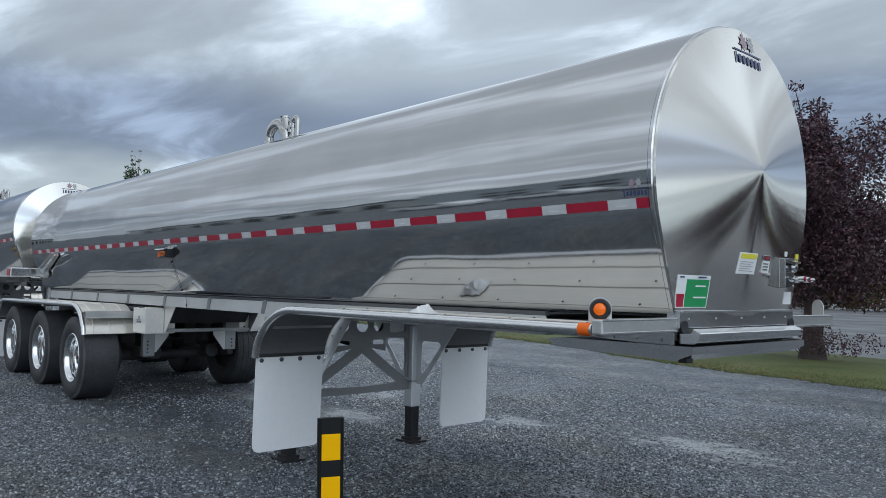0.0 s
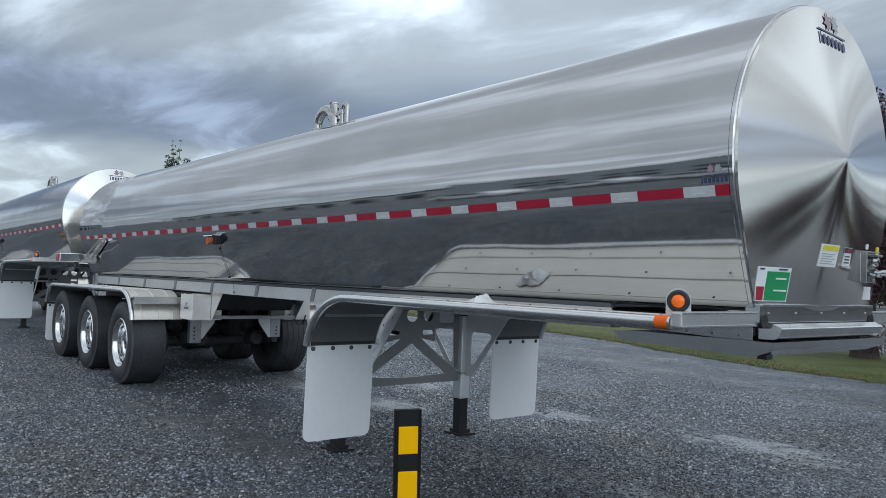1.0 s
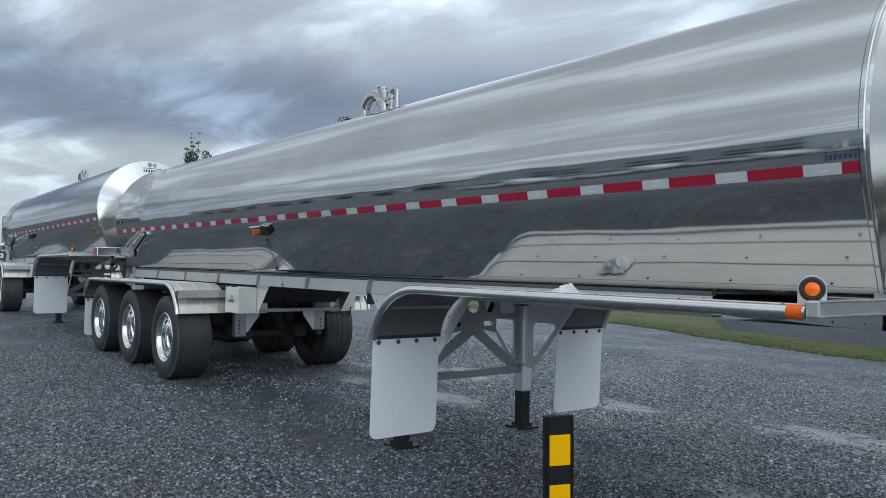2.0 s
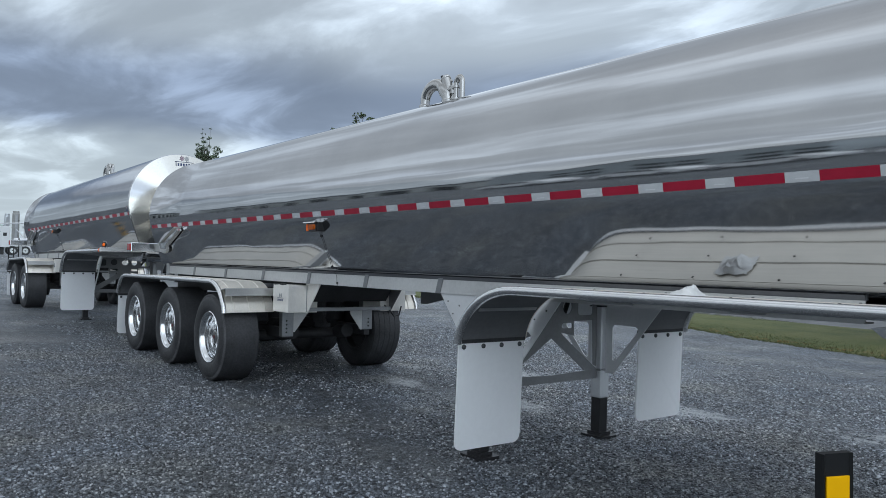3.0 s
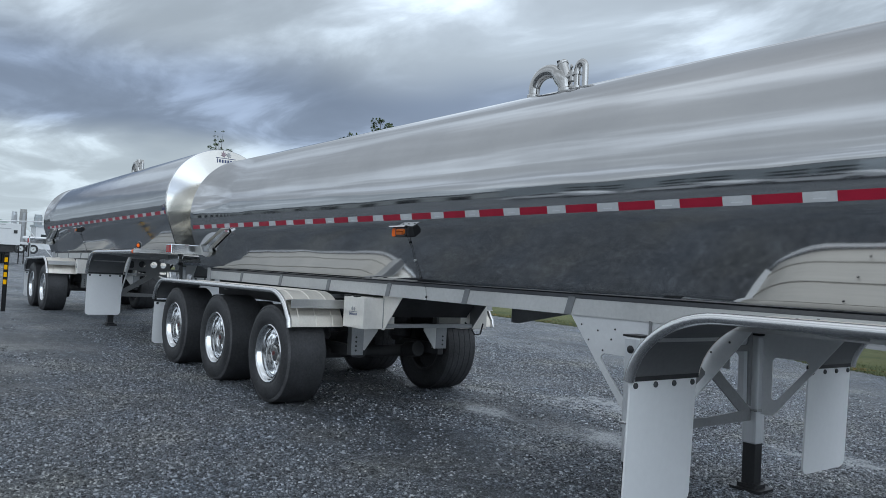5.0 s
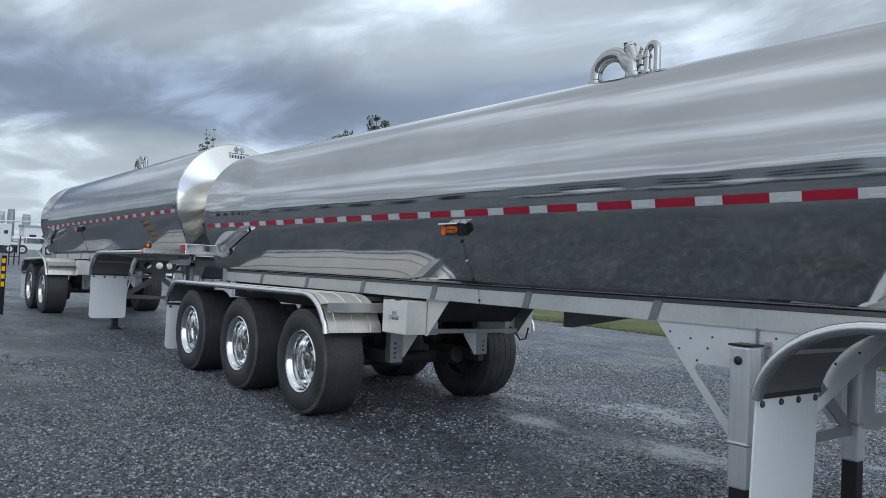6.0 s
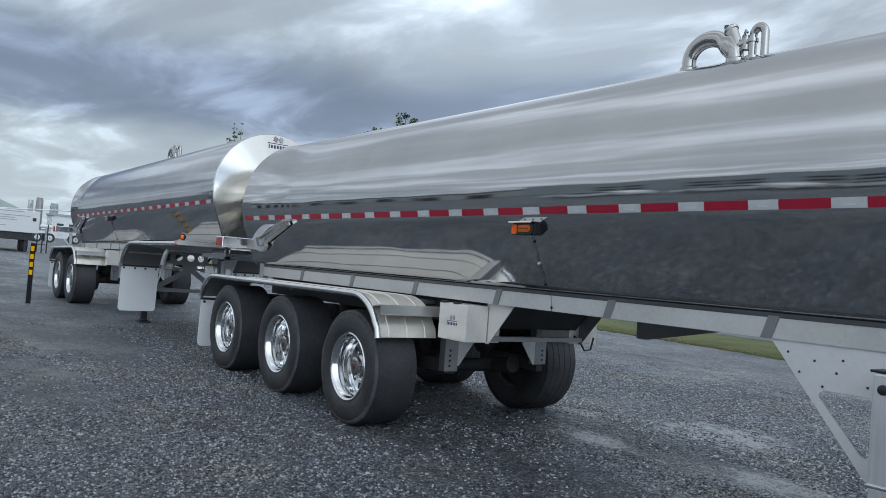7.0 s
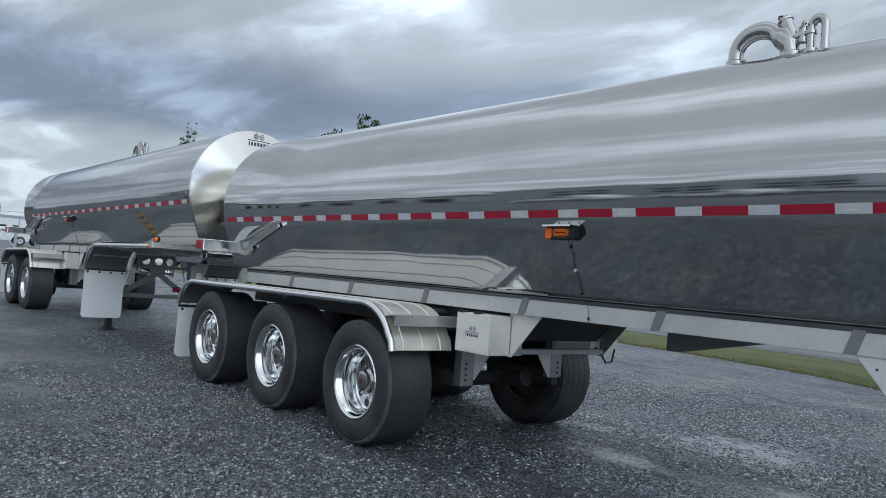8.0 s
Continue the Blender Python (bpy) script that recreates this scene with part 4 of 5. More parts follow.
        prism(truss, [(0.0, 0.48), (0.60, 0.48), (0.60, 0.55), (0.52, 0.56), (0.0, 0.54)], lambda u, v, w_: (w_, y(u * (1.08 if side < 0 else 0.93)), v), lx0 + 0.005, lx0 + 0.015)
        part("leg_truss", truss, TRUSS, t, "grey cross bracing with cut-outs between the legs")
        # side rail
        r0, r1 = -0.9, -length + 0.25
        rail = bmesh.new()
        prism(rail, [(0.628, 1.192), (0.636, 1.192), (0.636, 1.308), (0.628, 1.308)], lambda u, v, w_: (w_, y(u), v), r0, r1)
        prism(rail, [(0.54, 1.192), (0.627, 1.192), (0.627, 1.200), (0.54, 1.200)], lambda u, v, w_: (w_, y(u), v), r0, r1)
        rail = part("side_rail", rail, RAIL, t, "long aluminium side rail under the barrel")
        part("rail_gasket", prism(bmesh.new(), [(0.60, 1.309), (0.638, 1.309), (0.650, 1.336), (0.61, 1.336)], lambda u, v, w_: (w_, y(u), v), r0, r1), SEAL, rail, "dark rubber seal along the rail")
        k = 0
        xx = -4.36 + shift
        clip = None
        while xx > r1 + 0.2:
            if clip is None:
                clip = part("rail_clip", prism(bmesh.new(), [(0.637, 1.190), (0.641, 1.190), (0.643, 1.262), (0.645, 1.318), (0.632, 1.330), (0.630, 1.326), (0.637, 1.314)], lambda u, v, w_: (w_ + 0.35 * (v - 1.25), y(u), v), -0.033, 0.033), CLIP, rail, "dull grey slanted folded rail clip")
            else:
                other = new("rail_clip", clip.data)
                other.parent = rail
            (clip if k == 0 else other).location = (xx, 0, 0)
            k, xx = k + 1, xx - 1.175
        # rear fender, flap and axle ends
        xa, xb = axles[0] + 0.50, axles[-1] - 0.83
        out = 1.302
        path = [(xa, 0.84), (xa - 0.02, 0.92)] + [(xa - 0.46 + 0.435 * math.cos(radians(a)), 0.83 + 0.355 * math.sin(radians(a))) for a in range(22, 91, 8)]
        path += [(xa - 0.46 + (xb + 0.40 - xa + 0.46) * q / 12, 1.185 - 0.02 * q / 12) for q in range(1, 12)]
        path += [(xb + 0.40 - 0.40 * math.sin(radians(a)), 0.825 + 0.34 * math.cos(radians(a))) for a in range(0, 86, 8)]
        f = fender(t, path, out, 0.71, side, 3, 0.028)
        part("fender_ledge", prism(bmesh.new(), [(xa - 0.178, 1.096), (xa - 0.008, 1.114), (xa - 0.003, 1.110), (xa - 0.003, 1.036), (xa + 0.008, 1.031), (xa + 0.008, 1.026), (xa - 0.012, 1.026), (xa - 0.012, 1.104), (xa - 0.178, 1.088)], lambda u, v, w_: (u, y(w_), v), 0.655, out - 0.004), ALU, f, "folded aluminium channel across the fender's front")
        mud_flap(t, xb - 0.01, 0.72, 1.30, 0.24, 0.84, side)
        for x in axles:
            wheel(t, x, side, -lift - slope * x + (0.0 if side < 0 else 0.058), 1.29 if side < 0 else 1.07)
            part("fender_bracket", boxed(x + 0.08, x + 0.16, min(y(0.50), y(1.24)), max(y(0.50), y(1.24)), 1.118, 1.158, bevel=0.004), UNDER_SHADE, t)
            hx = x + (0.44 if x == axles[0] else 0.62)
            hang = part("hanger", boxed(hx, hx + 0.085, min(y(0.47), y(0.615)), max(y(0.47), y(0.615)), 0.55 if side < 0 else 0.60, 0.98, bevel=0.005), HANGER if x == axles[0] else GREASE, t, "bolted aluminium suspension hanger" if x == axles[0] else "")
            if x == axles[0]:
                part("gusset", prism(bmesh.new(), [(0.47, 0.86), (0.47, 0.60), (0.45, 0.60), (0.30, 0.80), (0.30, 0.86)], lambda u, v, w_: (w_, y(u), v), hx + 0.072, hx + 0.080), RAIL, hang, "pale gusset plate")
                bolt_row("hanger_bolt", hang, [(hx + 0.085, y(0.56), 0.60 + 0.045 * q) for q in range(4) if side < 0 or q > 0], "x", 0.011, 0.008, GREASE)
            part("trailing_arm", boxed(x - 0.35, hx + 0.07, min(y(0.51), y(0.59)), max(y(0.51), y(0.59)), 0.53, 0.65, bevel=0.01), GREASE, t)
            part("air_bag", ring(bmesh.new(), [(0.0, 0.62), (0.10, 0.62), (0.135, 0.68), (0.12, 0.76), (0.14, 0.84), (0.12, 0.92), (0.10, 0.97), (0, 0.97)], lambda a, u, v: (x - 0.30 + u, y(0.55) + v, a), 20), RUBBER, t, "", True)
        # tool box and cheek sheets ahead of the wheels
        xt = axles[0] + 0.62
        deep = 0.38 if carded else 0.17
        bx = part("side_box", boxed(xt, xt + deep, min(y(0.42), y(0.785)), max(y(0.42), y(0.785)), 0.86, 1.165, bevel=0.006), BOX_SHEET, t, "small plain aluminium box ahead of the wheels")
        # far cheek is the same sheet, coloured dark for the shade on its inner face
        part("box_cheek", prism(bmesh.new(), [(xt + deep - 0.02, 1.188), (xt + deep + 0.31, 1.188), (xt + deep + 0.02, 0.852), (xt + deep - 0.02, 0.852)], lambda u, v, w_: (u, y(w_), v), 0.548, 0.556), BOX_SHEET if side < 0 else TRAY, t)
        part("box_seam", boxed(xt + deep - 0.003, xt + deep + 0.007, min(y(0.548), y(0.562)), max(y(0.548), y(0.562)), 0.87, 1.16, bevel=0.002), CLIP, bx)
        mark = new("box_emblem")
        mark.parent = bx
        emblem(mark, lambda u, v, off: (xt + deep / 2 - side * 0.15 * min(1, deep / 0.30) * u, y(0.785 + off), 1.0 + 0.15 * v), GALV)
        for q in range(2):
            part("box_latch", boxed(xt + 0.03 + 0.45 * deep * q, xt + 0.08 + 0.45 * deep * q, min(y(0.745), y(0.80)), max(y(0.745), y(0.80)), 1.163, 1.18), BLACK, bx)
        # rear light wing
        wx = -length + 0.22
        wing = part("light_wing", boxed(wx - 0.10, wx + 0.12, min(y(0.66), y(1.25)), max(y(0.66), y(1.25)), 1.52, 1.655, bevel=0.008), CHROME, t, "polished rear light wing")
        part("tail_lens", boxed(wx - 0.06, wx + 0.08, min(y(1.245), y(1.265)), max(y(1.245), y(1.265)), 1.535, 1.64, bevel=0.006), RED_LENS, wing, "red side lens")
        part("wing_post", boxed(wx - 0.05, wx + 0.05, min(y(0.58), y(0.66)), max(y(0.58), y(0.66)), 1.16, 1.58, bevel=0.006), GALV, t)
        lean = lambda u, v, w_: (u, y(w_ + 0.27 * (v - 1.86)), v)
        arm = part("wing_arm", prism(bmesh.new(), [(wx + 0.10, 1.53), (wx + 0.26, 1.50), (wx + 0.36, 1.515), (wx + 0.46, 1.575), (wx + 0.43, 1.665), (wx + 0.32, 1.655), (wx + 0.10, 1.655)], lean, 0.865, 0.905), RAIL, t, "folded aluminium elbow that carries the rear light wing")
        part("arm_channel", prism(bmesh.new(), [(wx + 0.40, 1.590), (wx + 1.20, 1.830), (wx + 1.18, 1.868), (wx + 0.38, 1.645)], lean, 0.870, 0.930), BRIGHT, arm, "bright straight channel")
        part("arm_flange", prism(bmesh.new(), [(wx + 0.36, 1.650), (wx + 1.195, 1.873), (wx + 1.192, 1.881), (wx + 0.358, 1.659)], lean, 0.865, 0.965), ALU, arm)
        part("arm_collar", prism(bmesh.new(), [(wx + 0.37, 1.565), (wx + 0.43, 1.572), (wx + 0.405, 1.676), (wx + 0.345, 1.664)], lean, 0.858, 0.972), CLIP, arm)
        # amber lamp half way along with its wire
        lx, lz = -6.175 + 1.2 * shift, 1.786
        bodyl = part("side_lamp", boxed(lx - 0.125, lx + 0.112, min(y(0.76), y(0.897)), max(y(0.76), y(0.897)), lz - 0.045, lz + 0.045, bevel=0.008), BLACK, t, "black-backed amber side lamp under a metal visor")
        part("lens_bezel", prism(bmesh.new(), rounded(lx - 0.062, lx + 0.108, lz - 0.042, lz + 0.038, 0.03), lambda u, v, w_: (u, y(w_), v), 0.893, 0.909), BLACK, bodyl)
        lensm = bmesh.new()
        for q, (w0, w1) in enumerate(((0.909, 0.917), (0.917, 0.923))):
            g = 0.020 + 0.012 * q
            prism(lensm, rounded(lx - 0.062 + g, lx + 0.108 - g, lz - 0.042 + g * 0.7, lz + 0.038 - g * 0.7, 0.022), lambda u, v, w_: (u, y(w_), v), w0, w1)
        part("lens", lensm, AMBER, bodyl, "oval amber lens")
        part("end_reflector", prism(bmesh.new(), rounded(lx - 0.125, lx - 0.066, lz - 0.042, lz + 0.030, 0.018), lambda u, v, w_: (u, y(w_), v), 0.893, 0.903), ORANGE_DECAL, bodyl, "round-cornered orange reflector")
        bolt_row("visor_bolt", bodyl, [(lx + q, y(0.895), lz + 0.051) for q in (-0.09, 0.0, 0.09)], "z", 0.006, 0.006, GREASE)
        part("visor", prism(bmesh.new(), [(0.76, lz + 0.046), (0.930, lz + 0.046), (0.934, lz + 0.038), (0.938, lz + 0.040), (0.933, lz + 0.051), (0.76, lz + 0.051)], lambda u, v, w_: (w_, y(u), v), lx - 0.13, lx + 0.118), BRIGHT, bodyl)
        wire = [(lx + 0.02, y(0.83), lz - 0.045)]
        for q in range(8):
            z = lz - 0.09 - 0.052 * q
            wire.append((lx + 0.02 + 0.006 * q + 0.008 * math.sin(q * 1.7), y(side_y(z) + 0.008), z))
        wire += [(lx + 0.075, y(0.668), 1.335), (lx + 0.085, y(0.648), 1.30), (lx + 0.09, y(0.643), 1.22), (lx + 0.095, y(0.640), 1.17)]
        strand = part("lamp_wire", tube(bmesh.new(), wire, 0.002, 6), BLACK, t, "thin black wire down the barrel", True)
        for q in (1, 4, 7, 11):
            part("wire_clip", tube(bmesh.new(), [(wire[q][0] - 0.002, wire[q][1], wire[q][2] - 0.008), (wire[q][0] + 0.002, wire[q][1], wire[q][2] + 0.008)], 0.008, 8), PAPER if q % 2 == 0 else BLACK, strand, "", True)
    hose = [(lx0 - 0.24, -0.30, 1.15), (lx0 - 0.19, -0.22, 0.98), (lx0 - 0.14, -0.05, 0.93), (lx0 - 0.14, 0.15, 1.0), (lx0 - 0.19, 0.35, 1.02), (lx0 - 0.24, 0.45, 1.12)]
    if not carded:
        part("hose_coupling", tube(bmesh.new(), [(lx0 + 0.03, 0.28, 0.60), (lx0 + 0.03, 0.30, 0.64), (lx0 + 0.03, 0.38, 0.655), (lx0 + 0.03, 0.42, 0.63)], [0.02, 0.045, 0.04, 0.018], 12), RED_TAPE, t, "red hose coupling hung on the bracing", True)
    part("air_hose", tube(bmesh.new(), hose, 0.022, 10), BLACK, t, "black rubber air hose", True)
    part("far_cheek", prism(bmesh.new(), [(-6.23, 1.195), (-6.23, 0.985), (-6.12, 0.985), (-5.1, 1.195)], lambda u, v, w_: (u, w_, v), 0.53, 0.54), TRAY, t, "dark grey tapering cheek sheet under the far rail")
    # axles and belly
    for x in axles:
        hz = 0.497 - lift - slope * x
        part("axle", tube(bmesh.new(), [(x, -0.86, hz), (x, 0.86, hz)], 0.065, 18), GREASE, t, "", True)
        for side in (-1, 1):
            part("brake_chamber", tube(bmesh.new(), [(x + 0.10, side * 0.38, 0.55), (x + 0.32, side * 0.38, 0.58)], 0.085, 16), GREASE, t, "", True)
            part("brake_drum", tube(bmesh.new(), [(x, side * 0.76, hz), (x, side * 0.98, hz)], 0.21, 24), GREASE, t, "", True)
    part("suspension_frame", prism(bmesh.new(), [(axles[0] + 1.20, 1.21), (axles[-1] - 0.5, 1.21), (axles[-1] - 0.5, 0.98), (axles[0] + 1.0, 0.98)], lambda u, v, w_: (u, w_, v), -0.50, 0.50), GREASE, t, "dark suspension frame")
    ax = axles[0] + 1.0
    part("brake_hose", tube(bmesh.new(), [(ax, 0.48, 0.93), (ax + 0.01, 0.56, 0.87), (ax + 0.03, 0.60, 0.80), (ax + 0.04, 0.67, 0.81), (ax + 0.04, 0.70, 0.92)], 0.009, 8), BLACK, t, "black looped brake hose", True)
    part("cross_tube", boxed(axles[0] + 0.97, axles[0] + 1.04, -0.55, 0.56, 0.875, 0.915), GALV, t)
    return t


main_trailer = tank_trailer(pose(0, 0.07, 0.0828, 0, -0.831, 0), [-7.90, -9.37, -10.85], 11.6, "polished stainless milk tank trailer standing on legs and three axles", "parked tank trailers", 0.0828, 0.0145)
vent_stack(main_trailer, -5.10)
second_trailer = tank_trailer(pose(-12.60, 0.018, 0.152, 0, -1.54, 0.56), [-6.70, -7.97], 9.2, "polished stainless tank trailer on two axles parked behind another", "parked tank trailers", 0.152, 0.0269, 0.40, HAZY, False)
vent_stack(second_trailer, -4.5)


def delineator(x, y, turn, lean=0.0):
    """A flat flexible marker post with yellow reflectors."""
    t = thing("marker_post", "black flexible marker post with yellow reflective patches", "marker post", pose(x, y, 0, 0, lean, turn), "marker posts in the yard")
    pts = [(-0.044, -0.012), (-0.040, -0.018), (-0.033, -0.012), (0.033, -0.012), (0.040, -0.018), (0.044, -0.012), (0.044, 0.008), (-0.044, 0.008)]
    bm = bmesh.new()
    rows = []
    for k in range(15):
        z = -0.03 + 1.10 * k / 14
        f = 0.94 + 0.06 * k / 14 + 0.012 * math.sin(k * 2.1)
        rows.append([bm.verts.new((u * f, v + 0.001 * math.sin(k * 0.5), z)) for u, v in pts])
    for p, q in zip(rows, rows[1:]):
        for i in range(len(pts)):
            j = (i + 1) % len(pts)
            bm.faces.new((p[i], p[j], q[j], q[i]))
    bm.faces.new(rows[0]), bm.faces.new(rows[-1][::-1])
    part("shaft", bm, POST, t)
    for k in range(4):
        z = 0.975 - 0.14 * k
        part("reflector", boxed(-0.032, 0.032, -0.0165, -0.011, z - 0.043, z + 0.043, bevel=0.002), YELLOW, t, "yellow reflective sheet")
    return t


near_post = delineator(-0.054, -2.649, 66, -1.5)
near_post.scale.z = 1.025
far_post = delineator(-18.75, -2.14, 60)
far_post.scale.z = 1.10


# ---- verge, road, trees ----
def grass_material():
    m, n, b = material("grass")
    at = n.add("ShaderNodeTexCoord").outputs["Object"]
    f = n.math("ADD", n.math("MULTIPLY", n.noise(at, 0.8, 5), 0.55), n.math("MULTIPLY", n.noise(at, 14, 5, 0.7), 0.45))
    n.put(b, "Base Color", n.ramp(f, [(0.3, (0.045, 0.065, 0.018)), (0.47, (0.095, 0.117, 0.032)), (0.60, (0.145, 0.150, 0.05)), (0.72, (0.20, 0.160, 0.08))]))
    n.put(b, "Roughness", 0.8)
    n.put(b, "Normal", n.add("ShaderNodeBump", inputs={"Strength": 0.8, "Distance": 0.03, "Height": n.noise(at, 30, 4)}).outputs[0])
    return m


def leaf_material(name, dark, mid, light):
    m, n, b = material(name)
    tone = n.add("ShaderNodeNewGeometry").outputs["Random Per Island"]
    n.put(b, "Base Color", n.ramp(tone, [(0.0, dark), (0.55, mid), (1.0, light)]))
    n.put(b, "Roughness", 0.45)
    return m


def asphalt_material():
    m, n, b = material("wet_asphalt")
    at = n.add("ShaderNodeTexCoord").outputs["Object"]
    f = n.math("ADD", n.math("MULTIPLY", n.noise(at, 0.35, 5), 0.6), n.math("MULTIPLY", n.noise(at, 60, 4, 0.7), 0.4))
    n.put(b, "Base Color", n.ramp(f, [(0.3, (0.05, 0.052, 0.056)), (0.7, (0.12, 0.122, 0.13))]))
    n.put(b, "Roughness", n.ramp(n.noise(at, 0.3, 4), [(0.35, 0.32), (0.65, 0.6)]))
    return m


GRASS, ASPHALT = grass_material(), asphalt_material()
PURPLE_LEAF = leaf_material("purple_leaf", (0.030, 0.014, 0.022), (0.070, 0.030, 0.042), (0.13, 0.06, 0.075))
GREEN_LEAF = leaf_material("green_leaf", (0.025, 0.042, 0.018), (0.06, 0.095, 0.032), (0.11, 0.15, 0.055))
# green leaf made paler and greyer: haze of distance put into the colour
HAZED_LEAF = leaf_material("hazed_green_leaf", (0.05, 0.075, 0.045), (0.10, 0.14, 0.08), (0.16, 0.20, 0.12))
RUSTY_LEAF = leaf_material("autumn_leaf", (0.05, 0.045, 0.015), (0.12, 0.085, 0.025), (0.22, 0.10, 0.04))
STRAW_LEAF = leaf_material("straw_leaf", (0.09, 0.06, 0.03), (0.26, 0.17, 0.06), (0.42, 0.30, 0.10))
BARK = plain("bark", (0.075, 0.055, 0.05), 0.85, 0, 0.3, 12, 0.8, 40)
BLADE = leaf_material("grass_blade", (0.045, 0.065, 0.016), (0.095, 0.117, 0.033), (0.19, 0.165, 0.075))


def edge_y(x):
    bend = 9.6 + 2.0 / (1 + math.exp((x + 8.5) / 1.3))
    return bend + 0.25 * noise.noise(Vector((x * 0.13, 2.2, 0))) + 0.12 * noise.noise(Vector((x * 0.9, 7.0, 0))) + 0.10 * noise.noise(Vector((x * 2.7, 4.0, 0))) + 0.16 * noise.noise(Vector((x * 5.3, 1.0, 0))) + 0.10 * noise.noise(Vector((x * 13.0, 3.0, 0)))


def verge():
    bm = bmesh.new()
    xs = [-90 + 0.5 * k for k in range(136)] + [-22 + 0.1 * k for k in range(231)]
    cols = []
    for x in xs:
        e = edge_y(x)
        far = 16.2 + 0.3 * noise.noise(Vector((x * 0.2, 9.0, 0)))
        cols.append([bm.verts.new((x, e + (far - e) * j / 8, (0.006, 0.05, 0.07, 0.08, 0.085, 0.08, 0.07, 0.05, 0.006)[j] + 0.015 * noise.noise(Vector((x, j, 0))) * (0 < j < 8))) for j in range(9)])
    for a, b in zip(cols, cols[1:]):
        for j in range(8):
            bm.faces.new((a[j], b[j], b[j + 1], a[j + 1]))
    return bm


tagged(part("lawn", verge(), GRASS, smooth=True), "short green and straw-coloured grass verge", "grass", kind="structure")


def blades():
    rng = np.random.default_rng(4)
    n = 46000
    x = rng.uniform(-22, 1, n)
    y = np.array([edge_y(v) for v in x]) - 0.12 + np.abs(rng.normal(0, 0.05, n)) + rng.uniform(0, 1, n) ** 1.7 * 4.6
    h = rng.uniform(0.012, 0.05, n)
    a = rng.uniform(0, 6.28, n)
    wd = rng.uniform(0.004, 0.009, n)
    base = np.stack([x, y, np.full(n, 0.0) + 0.04 * np.clip((y - np.array([edge_y(v) for v in x])) / 0.7, 0, 1)], 1)
    side = np.stack([np.cos(a), np.sin(a), np.zeros(n)], 1) * wd[:, None]
    tip = base + np.stack([np.cos(a * 3) * h * 0.5, np.sin(a * 5) * h * 0.5, h], 1)
    verts = np.stack([base - side, base + side, tip], 1).reshape(-1, 3)
    me = bpy.data.meshes.new("grass_blades")
    me.from_pydata(verts.tolist(), [], np.arange(3 * n).reshape(-1, 3).tolist())
    me.materials.append(BLADE)
    return new("grass_blades", me)


def fallen_leaves():
    rng = random.Random(5)
    cs = []
    for k in range(260):
        x = rng.uniform(-20, 0.5)
        cs.append((x, edge_y(x) + 0.05 + abs(rng.gauss(0, 0.35)), 0.03, 0.12))
    vs, fs = leaf_cloud(cs, 1500, 0.022, 6, 0.12)
    me = bpy.data.meshes.new("fallen_leaves")
    me.from_pydata(vs, [], fs)
    me.materials.append(STRAW_LEAF)
    return new("fallen_leaves", me)


tagged(blades(), "fine uneven grass blades along the yard's edge", "grass", kind="stuff")

road = bmesh.new()
for x0, x1 in ((-90, 40),):
    vs = [road.verts.new(p) for p in ((x0, 16.0, 0.012), (x1, 16.0, 0.012), (x1, 66.0, 0.012), (x0, 66.0, 0.012))]
    road.faces.new(vs)
tagged(part("road", road, ASPHALT), "damp grey asphalt road beyond the verge", "road", kind="structure")


def leaf_cloud(centres, count, size, seed, flat=0.75):
    """Leaves as small folded blades round centres of (x, y, z, radius)."""
    rng = np.random.default_rng(seed)
    cs = np.array(centres)
    weight = cs[:, 3] ** 2
    pick = rng.choice(len(cs), count, p=weight / weight.sum())
    d = rng.normal(size=(count, 3))
    d /= np.linalg.norm(d, axis=1, keepdims=True)
    rad = cs[pick, 3] * rng.uniform(0.25, 1.0, count) ** 0.6
    p = cs[pick, :3] + d * rad[:, None] * np.array([1, 1, flat])
    u = rng.normal(size=(count, 3))
    u /= np.linalg.norm(u, axis=1, keepdims=True)
    v = np.cross(u, rng.normal(size=(count, 3)))
    v /= np.linalg.norm(v, axis=1, keepdims=True)
    s = (size * rng.uniform(0.6, 1.3, count))[:, None]
    wv = np.cross(u, v) * s * 0.18
    quad = np.stack([p - u * s, p + v * s * 0.45 + wv, p + u * s, p - v * s * 0.45 + wv], 1).reshape(-1, 3)
    k = 4 * np.arange(count)
    faces = np.concatenate([np.stack([k, k + 1, k + 2], 1), np.stack([k, k + 2, k + 3], 1)])
    return quad.tolist(), faces.tolist()


